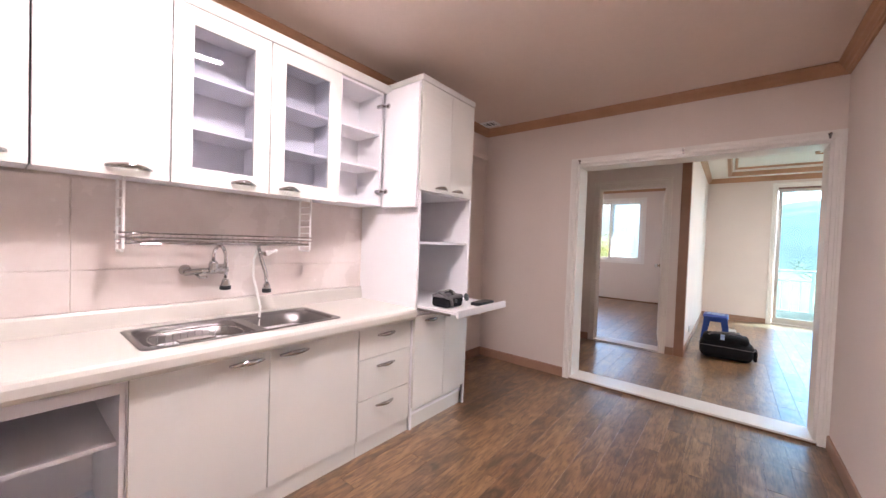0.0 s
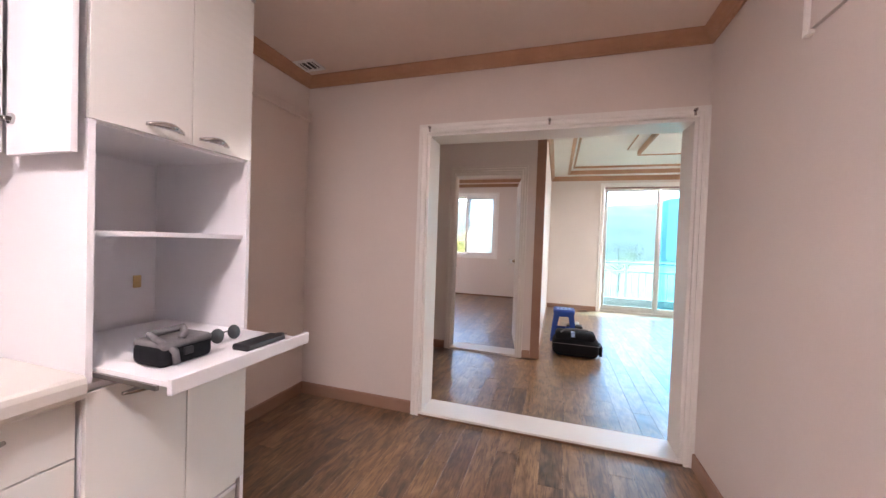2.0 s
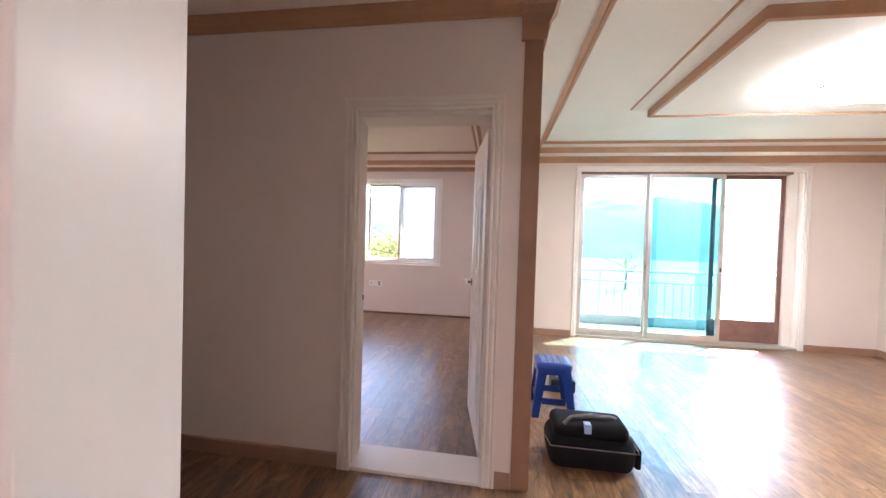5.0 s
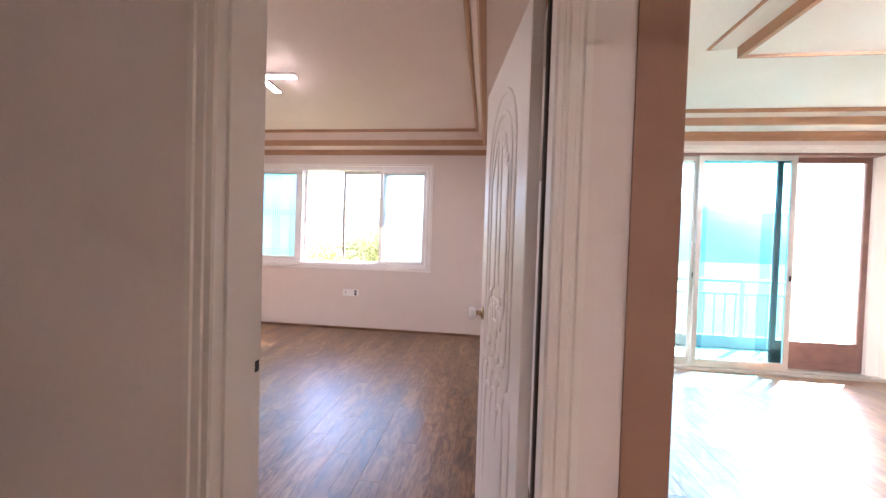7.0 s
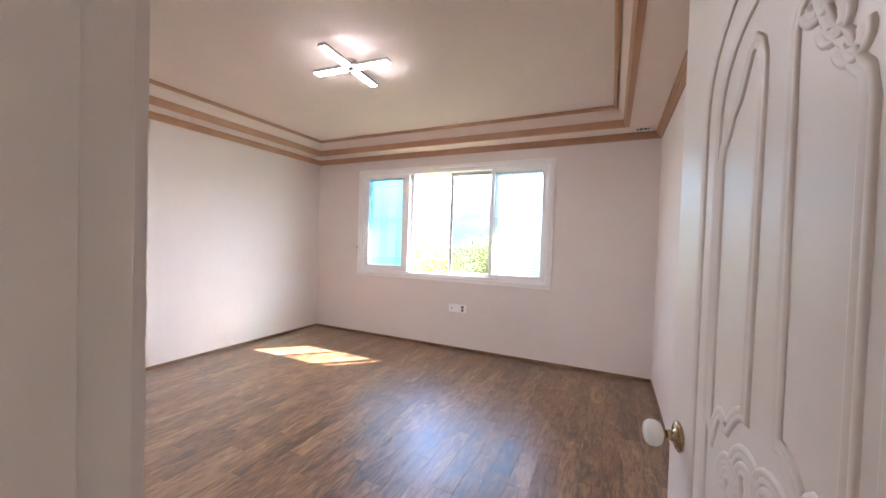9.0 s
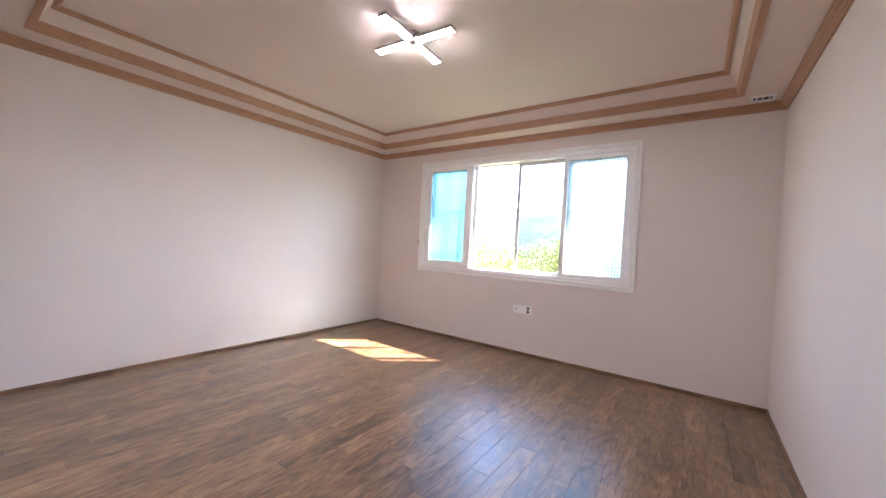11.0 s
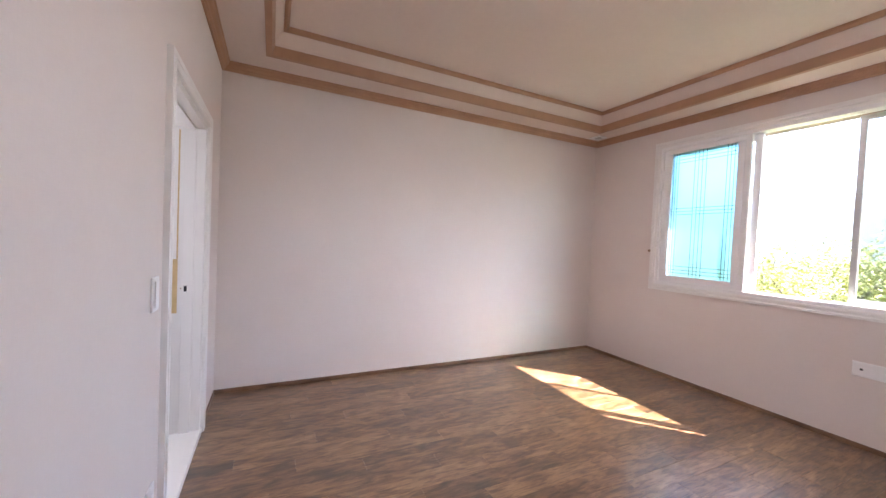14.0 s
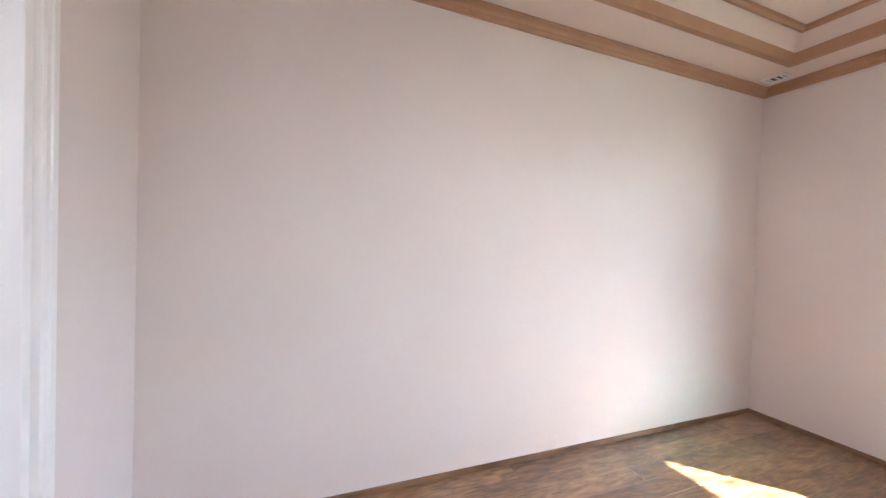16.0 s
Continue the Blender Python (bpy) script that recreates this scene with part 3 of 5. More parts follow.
def beads(side):
    """The pressed beads of one face, as runs of (u, v)."""
    runs = []
    L, R = 0.10, LEAF_W - 0.10
    mid = LEAF_W / 2
    # tall arched panel in a double bead
    c0 = 0.365
    for q, foot, top in ((0.232, 0.93, 1.662), (0.180, 0.985, 1.64)):
        runs.append(([(c0 + q, foot), (c0 + q, top)] + arc(c0, top, q, 0, 180, 18)[1:-1] + [(c0 - q, top), (c0 - q, foot)] + scallops(c0 - q, c0 + q, foot, 4, -1)[1:-1], True))
    # two slim panels inside it, peaked towards the middle, with a scrolled foot
    for s in (-1, 1):
        a, b = 0.378 + s * 0.033, 0.378 + s * 0.150
        top = [(a, 1.66), (a, 1.70), (a + s * 0.008, 1.725), (a + s * 0.022, 1.736), (a + s * 0.036, 1.728), (a + s * 0.048, 1.70), (a + s * 0.064, 1.665), (a + s * 0.085, 1.645), (a + s * 0.097, 1.615), (b - s * 0.006, 1.60), (b, 1.57)]
        foot = [(b, 1.12)] + [(b - s * (0.012 + 0.045 * k / 6), 1.10 + 0.03 * math.sin(math.pi * k / 6) + 0.03 * k / 6) for k in range(7)] + [(b - s * (0.060 + 0.053 * k / 6), 1.13 + 0.045 * math.sin(math.pi * 0.55 * k / 6)) for k in range(7)]
        runs.append((top + foot, True))
        # carved leaves below the slim panels and over their shoulders
        for du, v, q in ((0.075, 1.055, 0.030), (0.030, 1.085, 0.036), (0.022, 1.015, 0.024)):
            runs.append((arc(0.378 + s * du, v, q, 215, -30, 10) + arc(0.378 + s * du, v - q * 0.15, q * 0.5, -30, 215, 8), True))
        for du, v, q in ((0.070, 1.715, 0.020), (0.098, 1.675, 0.018), (0.125, 1.640, 0.017)) if s < 0 else ():
            runs.append((arc(0.378 + s * du, v, q, 90 - s * 60, 90 - s * 260, 9), False))
    # lower panel
    runs.append(([(L, 0.16), (R, 0.16), (R, 0.78)] + scallops(L, R, 0.78, 5, 1)[::-1][1:-1] + [(L, 0.78)], True))
    runs.append(([(L + 0.09, 0.25), (R - 0.09, 0.25), (R - 0.09, 0.68)] + scallops(L + 0.09, R - 0.09, 0.68, 3, 1)[::-1][1:-1] + [(L + 0.09, 0.68)], True))
    return runs


for side in (1, -1):
    for run, closed in beads(side):
        clean = [p for i, p in enumerate(run) if i == 0 or (Vector(p) - Vector(run[i - 1])).length > 1e-3]
        bm = sweep(clean, BEAD, closed, lambda u, v, b, sd=side: (u, sd * (LEAF_T / 2 + b - 0.0005), v), solid=False)
        part("raised_bead", leaf_bm(bm), DOORW, leaf, smooth=True)
KNOB = [(0.030, 0.0), (0.032, 0.004), (0.026, 0.008), (0.012, 0.010), (0.010, 0.026), (0.014, 0.030), (0.016, 0.034)]
GRIP = [(0.012, 0.032), (0.024, 0.038), (0.028, 0.048), (0.027, 0.060), (0.020, 0.068), (0.008, 0.070)]
for side in (1, -1):
    mk = LEAF @ Matrix.Translation((LEAF_W - 0.06, side * LEAF_T / 2, 1.015)) @ Matrix.Rotation(radians(-90 * side), 4, "X")
    rose = part("knob_rose", lathe(KNOB, 24, mk), BRASS, leaf, "tarnished brass knob rose", True)
    part("knob", lathe(GRIP, 24, mk), PORCELAIN, rose, "round white porcelain door knob", True)
part("latch_bolt", leaf_bm(box(LEAF_W, -0.006, 1.005, LEAF_W + 0.008, 0.006, 1.025, 0.002)), CHROME, leaf)
for z in (0.25, 1.575, 1.885):
    hg = part("hinge", leaf_bm(cyl((-0.006, -LEAF_T / 2 - 0.004, z - 0.06), (-0.006, -LEAF_T / 2 - 0.004, z + 0.06), 0.008, None, 12)), DOORW, bd, "white painted butt hinge")
    part("hinge_plate", leaf_bm(box(-0.004, -LEAF_T / 2 + 0.002, z - 0.055, -0.001, LEAF_T / 2 - 0.002, z + 0.055)), DOORW, hg)
    part("jamb_plate", leaf_bm(box(-0.006, -LEAF_T / 2 - 0.05, z - 0.055, -0.003, -LEAF_T / 2 - 0.004, z + 0.055)), DOORW, hg)
    part("hinge_tip", leaf_bm(lathe([(0.004, 0), (0.006, 0.006), (0.003, 0.014), (0.001, 0.018)], 10, Matrix.Translation((-0.006, -LEAF_T / 2 - 0.004, z + 0.05)))), DOORW, hg)

# bathroom doorway off the bedroom
wcd = thing("doorway_bathroom", "open white-painted bathroom doorway off the bedroom", "doorway", kind="structure")
WX0, WX1, WZ = -4.615, -3.68, 1.995
casing("casing", wcd, WX0, WX1, WZ, north_face(BS), WHITE, 0.0, OW)
part("west_jamb", box(WX0 - 0.002, WN - 0.012, 0, WX0 + 0.03, BS + 0.001, WZ, 0.002), WHITE, wcd)
part("east_jamb", box(WX1 - 0.03, WN - 0.012, 0, WX1 + 0.002, BS + 0.001, WZ, 0.002), WHITE, wcd)
part("head_jamb", box(WX0 + 0.03, WN - 0.012, WZ - 0.03, WX1 - 0.03, BS + 0.001, WZ + 0.002, 0.002), WHITE, wcd)
part("door_stop", box(WX0 + 0.03, WN + 0.04, 0.03, WX0 + 0.044, BS - 0.05, WZ - 0.03, 0.002), WHITE, wcd)
part("head_stop", box(WX0 + 0.044, WN + 0.04, WZ - 0.044, WX1 - 0.03, BS - 0.05, WZ - 0.03, 0.002), WHITE, wcd)
part("raw_edge", box(WX0 + 0.03, WN - 0.010, 0.80, WX0 + 0.033, WN + 0.016, 1.14, 0.001), RAWWOOD, wcd, "patch of unpainted yellow pine")
part("raw_line", box(WX0 + 0.03, WN + 0.008, 1.14, WX0 + 0.0325, WN + 0.016, WZ - 0.05, 0.001), RAWWOOD, wcd, "thin unpainted pine line")
part("strike_plate", box(WX0 + 0.030, WN + 0.052, 0.938, WX0 + 0.046, WN + 0.068, 0.974, 0.001), BLACK, wcd, "black latch recess")
part("latch_screw", cyl((WX0 + 0.030, WN + 0.036, 0.956), (WX0 + 0.033, WN + 0.036, 0.956), 0.005, None, 10), BRASS, wcd, "small brass screw")
part("threshold", box(WX0 - 0.002, WN - 0.012, -0.02, WX1 + 0.002, BS + 0.012, 0.03, 0.006), WHITE, wcd, "white painted threshold")


def pane(name, x0, y0, z0, x1, y1, z1, material, parent, label=""):
    ob = part(name, box(x0, y0, z0, x1, y1, z1), material, parent, label)
    return ob


def sash(win, name, x0, x1, y, z0, z1, w, t, frame_m, glass_m, label=""):
    """A framed sliding sash standing at depth y."""
    sh = part(name, sweep([(x0, z0), (x1, z0), (x1, z1), (x0, z1)], [(0, -t / 2), (w - 0.006, -t / 2), (w, -t / 2 + 0.006), (w, t / 2 - 0.006), (w - 0.006, t / 2), (0, t / 2)], True, lambda u, v, b: (u, y + b, v)), frame_m, win, label)
    pane("pane", x0 + w - 0.004, y - 0.003, z0 + w - 0.004, x1 - w + 0.004, y + 0.003, z1 - w + 0.004, glass_m, sh)
    return sh


# bedroom window: moulded trim, white inner sashes with lined glass, brown outer sashes
w1 = thing("window_bedroom", "wide white sliding window with two lined-glass sashes, half open", "window", kind="structure")
WXA, WXB, WZA, WZB = -4.36, -1.605, 0.96, 2.41
part("trim", sweep([(WXA, WZA), (WXB, WZA), (WXB, WZB), (WXA, WZB)], [(0, 0), (0, 0.012), (-0.008, 0.016), (-0.02, 0.016), (-0.026, 0.011), (-0.036, 0.011), (-0.042, 0.017), (-0.06, 0.017), (-0.06, 0)], True, south_face(BN)), WHITE, w1)
part("frame", sweep([(WXA, WZA), (WXB, WZA), (WXB, WZB), (WXA, WZB)], [(0, -0.004), (0.03, -0.004), (0.03, 0.10), (0, 0.10)], True, north_face(BN)), PVC, w1)
part("outer_frame", sweep([(WXA, WZA), (WXB, WZA), (WXB, WZB), (WXA, WZB)], [(0, 0.10), (0.022, 0.10), (0.022, 0.235), (0, 0.235)], True, north_face(BN)), BRONZE, w1, "brown aluminium outer frame")
part("track_rib", box(WXA + 0.03, BN + 0.048, WZA + 0.028, WXB - 0.03, BN + 0.054, WZA + 0.042, 0.001), PVC, w1)
part("outer_track_rib", box(WXA + 0.022, BN + 0.165, WZA + 0.02, WXB - 0.022, BN + 0.171, WZA + 0.036, 0.001), BRONZE, w1)


def lined(sh, x0, x1, z0, z1, y):
    """Dark triple lines across the patterned glass."""
    bm = bmesh.new()
    w, h = x1 - x0, z1 - z0
    us = [0.03, 0.07, 0.115, 0.38, 0.44, 0.50, 0.56, 0.86, 0.91, 0.96]
    vs = [0.025, 0.05, 0.08, 0.50, 0.525, 0.55, 0.92, 0.945, 0.97]
    for u in us:
        add_box(bm, x0 + u * w - 0.0018, y - 0.0055, z0, x0 + u * w + 0.0018, y - 0.0035, z1)
    for v in vs:
        add_box(bm, x0, y - 0.0062, z0 + v * h - 0.002, x1, y - 0.0042, z0 + v * h + 0.002)
    return part("glass_lines", bm, BLACK, sh, "fine dark lines on the glass")


IZ0, IZ1 = WZA + 0.032, WZB - 0.032
s1 = sash(w1, "inner_sash", -4.328, -3.560, BN + 0.028, IZ0, IZ1, 0.048, 0.03, PVC, FROST, "white sash with pale blue lined glass")
part("stile", box(-4.281, BN + 0.016, IZ0 + 0.046, -4.252, BN + 0.040, IZ1 - 0.046, 0.003), PVC, s1)
part("stile", box(-3.664, BN + 0.016, IZ0 + 0.046, -3.607, BN + 0.040, IZ1 - 0.046, 0.003), PVC, s1)
part("bottom_rail", box(-4.252, BN + 0.016, IZ0 + 0.046, -3.664, BN + 0.040, IZ0 + 0.072, 0.003), PVC, s1)
lined(s1, -4.252, -3.664, IZ0 + 0.072, IZ1 - 0.048, BN + 0.028)
s2 = sash(w1, "inner_sash", -2.338, -1.642, BN + 0.028, IZ0, IZ1, 0.046, 0.03, PVC, FROST2, "white sash with pale blue lined glass")
lined(s2, -2.292, -1.688, IZ0 + 0.046, IZ1 - 0.046, BN + 0.028)
sash(w1, "inner_sash", -4.34, -3.50, BN + 0.075, IZ0, IZ1, 0.06, 0.03, PVC, GLASS, "white sash slid behind another")
sash(w1, "outer_sash", -4.345, -3.62, BN + 0.14, IZ0, IZ1, 0.04, 0.025, BRONZE, GLASS, "brown aluminium sash with clear glass")
sash(w1, "outer_sash", -2.95, -2.28, BN + 0.14, IZ0, IZ1, 0.038, 0.025, ALU, PALEGLASS, "aluminium sash with pale tinted glass")
sash(w1, "outer_sash", -2.32, -1.64, BN + 0.195, IZ0, IZ1, 0.04, 0.025, BRONZE, GLASS, "brown aluminium sash with clear glass")
part("sash_lock", box(-4.435, BN - 0.03, 1.30, -4.415, BN - 0.016, 1.325, 0.003), BRASS, w1, "small brass window catch")

# bathroom window
w2 = thing("window_bathroom", "small high sliding bathroom window with white frame", "window", kind="structure")
BWX = BW - 0.10


def west_plane(u, v, b):
    return (BWX + b, u, v)


part("frame", sweep([(3.70, 1.475), (5.035, 1.475), (5.035, 1.955), (3.70, 1.955)], [(0, -0.06), (0.028, -0.06), (0.028, 0.05), (0, 0.05)], True, west_plane), BEIGE, w2, "beige aluminium frame")
for a, b_, d in ((3.73, 4.76, 0.0), (4.72, 5.01, 0.03)):
    sh = part("sash", sweep([(a, 1.50), (b_, 1.50), (b_, 1.93), (a, 1.93)], [(0, d - 0.01), (0.03, d - 0.01), (0.03, d + 0.01), (0, d + 0.01)], True, west_plane), BEIGE, w2, "beige aluminium sliding sash")
    pane("pane", BWX + d - 0.002, a + 0.028, 1.528, BWX + d + 0.002, b_ - 0.028, 1.902, MILK, sh)
part("sill_trim", box(BW - 0.05, 3.68, 1.455, BW + 0.004, 5.05, 1.475, 0.003), PVC, w2)

# balcony doors
bal = thing("balcony_door", "wide silver sliding balcony doors, one leaf slid open", "sliding door", kind="structure")
BX0, BX1, BZ1 = 0.63, 3.575, 2.47
casing("casing", bal, BX0, BX1, BZ1, south_face(LN), WHITE, 0.0, [(0, 0), (0, 0.014), (0.008, 0.018), (0.022, 0.018), (0.028, 0.013), (0.038, 0.013), (0.044, 0.018), (0.057, 0.018), (0.057, 0)])
part("left_lining", box(BX0 - 0.002, LN + 0.001, 0, BX0 + 0.018, LN + TW, BZ1, 0.002), WHITE, bal)
part("right_lining", box(BX1 - 0.14, LN + 0.10, 0, BX1 + 0.002, LN + TW, BZ1, 0.002), WHITE, bal)
part("right_reveal", box(BX1 - 0.018, LN + 0.001, 0, BX1 + 0.002, LN + 0.10, BZ1, 0.002), WHITE, bal)
part("head_lining", box(BX0 + 0.018, LN + 0.001, BZ1 - 0.02, BX1 - 0.018, LN + TW, BZ1 + 0.002, 0.002), WHITE, bal)
part("bottom_track", box(BX0 + 0.018, LN - 0.015, -0.003, BX1 - 0.018, LN + TW, 0.03, 0.004), ALU, bal, "silver floor track")
for dy in (0.03, 0.075, 0.15, 0.2):
    part("track_rib", box(BX0 + 0.018, LN + dy - 0.003, 0.028, BX1 - 0.14, LN + dy + 0.003, 0.042, 0.001), ALU, bal)
part("head_track", box(BX0 + 0.018, LN + 0.012, BZ1 - 0.05, BX1 - 0.14, LN + 0.23, BZ1 - 0.019, 0.003), BRONZE, bal, "brown head track")


def door_leaf(name, x0, x1, y, frame_m, glass_m, w=0.055, z0=0.042, kick=0.0, label=""):
    z1 = BZ1 - 0.05
    sh = part(name, sweep([(x0, z0), (x1, z0), (x1, z1), (x0, z1)], [(0, -0.016), (w - 0.005, -0.016), (w, -0.01), (w, 0.01), (w - 0.005, 0.016), (0, 0.016)], True, lambda u, v, b: (u, y + b, v)), frame_m, bal, label)
    zb = z0 + w
    part("bottom_rail", box(x0 + w - 0.002, y - 0.015, zb - 0.004, x1 - w + 0.002, y + 0.015, zb + 0.03, 0.003), frame_m, sh)
    zb += 0.03
    if kick:
        part("kick_panel", box(x0 + w - 0.002, y - 0.008, zb - 0.002, x1 - w + 0.002, y + 0.008, kick - 0.05), frame_m, sh)
        part("mid_rail", box(x0 + w - 0.002, y - 0.016, kick - 0.05, x1 - w + 0.002, y + 0.016, kick, 0.004), frame_m, sh)
        zb = kick
    pane("pane", x0 + w - 0.004, y - 0.003, zb - 0.004, x1 - w + 0.004, y + 0.003, z1 - w + 0.004, glass_m, sh)
    return sh


d1 = door_leaf("sliding_leaf", 0.66, 1.63, LN + 0.075, ALU, PALEBLUEGLASS, label="silver framed leaf with pale tinted glass")
d2 = door_leaf("sliding_leaf", 1.60, 2.60, LN + 0.03, ALU, BLUEGLASS, label="silver framed leaf with blue tinted glass")
d3 = door_leaf("outer_leaf", 2.50, 3.43, LN + 0.15, BRONZE, GLASS, kick=0.36, label="brown framed leaf with clear glass and kick panel")
part("outer_stile", box(1.72, LN + 0.185, 0.042, 1.80, LN + 0.215, BZ1 - 0.05, 0.003), DEEPBLUE, bal, "edge of a blue tinted pane")
part("outer_stile", box(2.40, LN + 0.185, 0.042, 2.50, LN + 0.215, BZ1 - 0.05, 0.003), DEEPBLUE, bal, "edge of a blue tinted pane")
for sh, x in ((d1, 1.605), (d2, 2.575)):
    lk = part("latch", box(x - 0.012, LN - 0.0 if x > 2 else LN + 0.045, 1.04, x + 0.012, LN + 0.016 if x > 2 else LN + 0.06, 1.10, 0.004), BLACK, sh, "small dark door latch")


# ---- kitchen ----
def handle(parent, y, z, length=0.175, x=None, along="y"):
    """A slim bowed chrome pull."""
    pts = []
    for i in range(9):
        s = i / 8
        pts.append((x + 0.004 + 0.028 * math.sin(math.pi * s), y + (s - 0.5) * length, z + 0.006 * math.sin(math.pi * s)))
    bm = bmesh.new()
    prev = None
    for i, p in enumerate(pts):
        wz = 0.006 + 0.0075 * math.sin(math.pi * i / 8)
        ring = [bm.verts.new((p[0] + dx, p[1], p[2] + dz)) for dx, dz in ((0, -wz), (0.006, -wz * 0.6), (0.008, 0), (0.006, wz * 0.6), (0, wz), (-0.003, 0))]
        if prev:
            for k in range(6):
                bm.faces.new((prev[k], prev[(k + 1) % 6], ring[(k + 1) % 6], ring[k]))
        else:
            bm.faces.new(ring)
        prev = ring
    bm.faces.new(prev)
    for s in (0.12, 0.88):
        add_cyl(bm, (x, y + (s - 0.5) * length, z), (x + 0.014, y + (s - 0.5) * length, z), 0.004, None, 8)
    bmesh.ops.recalc_face_normals(bm, faces=bm.faces)
    return part("handle", bm, CHROME, parent, "bowed chrome handle", True)


def ripple(x0, y0, z0, x1, y1, z1):
    """A door front whose face carries low horizontal waves."""
    bm = bmesh.new()
    rows, cols = 60, 6
    vs = [[bm.verts.new((x1 + 0.00022 * math.sin(i * 1.9 + 0.8 * math.sin(j * 1.3 + i * 0.15)), y0 + (y1 - y0) * j / cols, z0 + (z1 - z0) * i / rows)) for j in range(cols + 1)] for i in range(rows + 1)]
    for i in range(rows):
        for j in range(cols):
            bm.faces.new((vs[i][j], vs[i][j + 1], vs[i + 1][j + 1], vs[i + 1][j]))
    add_box(bm, x0, y0, z0, x1 - 0.0012, y1, z1, 0.001, 1)
    return bm


CF = -1.60
CB = KW + 0.004


def carcass(unit, x0, x1, y0, y1, z0, z1, t=0.016):
    part("side_panel", box(x0, y0, z0, x1, y0 + t, z1), CARCASS, unit)
    part("side_panel", box(x0, y1 - t, z0, x1, y1, z1), CARCASS, unit)
    part("bottom_panel", box(x0, y0 + t, z0, x1, y1 - t, z0 + t), CARCASS, unit)
    part("top_panel", box(x0, y0 + t, z1 - t, x1, y1 - t, z1), CARCASS, unit)
    part("back_panel", box(x0, y0 + t, z0 + t, x0 + 0.008, y1 - t, z1 - t), CARCASS, unit)


def shelf(parent, x0, x1, y0, y1, z, name="shelf"):
    return part(name, box(x0, y0, z, x1, y1, z + 0.016, 0.001, 1), CARCASS, parent)


def toe(parent, y0, y1):
    return part("plinth", box(CB, y0, 0.0, CF - 0.012, y1, 0.088), CREAM, parent)


# open base unit with a swung door
def base_unit(name, y0, y1, label):
    u = thing(name, label, "cabinet", "kitchen base units")
    carcass(u, CB, CF - 0.02, y0, y1, 0.09, 0.757)
    toe(u, y0, y1)
    return u


open_u = base_unit("base_cabinet", -0.16, 0.395, "open white base cabinet with a bare shelf")
shelf(open_u, CB + 0.01, CF - 0.06, -0.144, 0.379, 0.50)
part("rail", box(CF - 0.036, -0.144, 0.70, CF - 0.02, 0.379, 0.741), CARCASS, open_u)
odoor = part("door", box(CF - 0.01, -0.185, 0.095, CF + 0.50, -0.166, 0.752, 0.002), CREAM, open_u, "cream cabinet door swung wide open")
for z in (0.2, 0.62):
    part("hinge", box(CF - 0.006, -0.166, z, CF + 0.05, -0.148, z + 0.03, 0.004), CHROME, odoor)

left_u = base_unit("base_cabinet", -1.30, -0.19, "cream glossy two-door base cabinet")
for y0, y1 in ((-1.296, -0.748), (-0.742, -0.194)):
    d = part("door", ripple(CF - 0.018, y0, 0.095, CF, y1, 0.754), CREAM, left_u)
    handle(d, (y0 + y1) / 2, 0.70, 0.13, CF)

sink_u = base_unit("sink_cabinet", 0.397, 1.412, "cream glossy two-door cabinet under the sink")
for y0, y1, hy in ((0.401, 0.899, 0.80), (0.904, 1.408, 1.02)):
    d = part("door", box(CF - 0.018, y0, 0.095, CF, y1, 0.754, 0.002), CREAM, sink_u)
    handle(d, hy, 0.715, 0.15, CF)

draw_u = base_unit("drawer_cabinet", 1.414, 1.844, "cream glossy cabinet with three drawers")
for z0, z1 in ((0.095, 0.325), (0.330, 0.568), (0.573, 0.754)):
    d = part("drawer", box(CF - 0.018, 1.418, z0, CF, 1.840, z1, 0.002), CREAM, draw_u)
    part("drawer_box", box(CB + 0.08, 1.44, z0 + 0.02, CF - 0.02, 1.80, z1 - 0.04), CARCASS, d)
    handle(d, 1.62, z1 - 0.055, 0.14, CF)

# worktop with a sink cut-out and an upstand
SX0, SX1, SY0, SY1 = -2.03, -1.66, 0.46, 1.31
wt = thing("worktop", "cream solid-surface kitchen worktop with rounded front edge", "worktop", at=(CB, 0, 0.757))
bm = holed(CB, CF + 0.01, -1.32, 1.845, [(SX0, SX1, SY0, SY1)], lambda x, y, k: (x - CB, y, (0.035, 0.073)[k]))
bm2 = sweep([(CF + 0.01, -1.32), (CF + 0.01, 1.845)], [(0, 0.757), (-0.018, 0.757), (-0.028, 0.764), (-0.034, 0.778), (-0.034, 0.808), (-0.028, 0.824), (-0.016, 0.83), (0, 0.83)], False, flat)
bm2.transform(Matrix.Translation((-CB, 0, -0.757)))
part("front_edge", bm2, COUNTER, wt, "rounded front edge")
part("slab", bm, COUNTER, wt)
bm = sweep([(CB, -1.32), (CB, 1.845)], [(0, 0.831), (-0.032, 0.831), (-0.03, 0.845), (-0.024, 0.905), (-0.018, 0.914), (0, 0.916)], False, flat)
bm.transform(Matrix.Translation((-CB, 0, -0.757)))
part("upstand", bm, COUNTER, wt)

# steel sink: flange and two rounded bowls
sk = thing("kitchen_sink", "stainless steel sink with two rounded bowls and basket", "sink", at=((SX0 + SX1) / 2, (SY0 + SY1) / 2, 0.83))


def rounded(cx, cy, hx, hy, r, n=6):
    out = []
    for qx, qy, a in ((1, 1, 0), (-1, 1, 90), (-1, -1, 180), (1, -1, 270)):
        for i in range(n + 1):
            t = radians(a + 90 * i / n)
            out.append((cx + qx * (hx - r) + r * math.cos(t), cy + qy * (hy - r) + r * math.sin(t)))
    return out


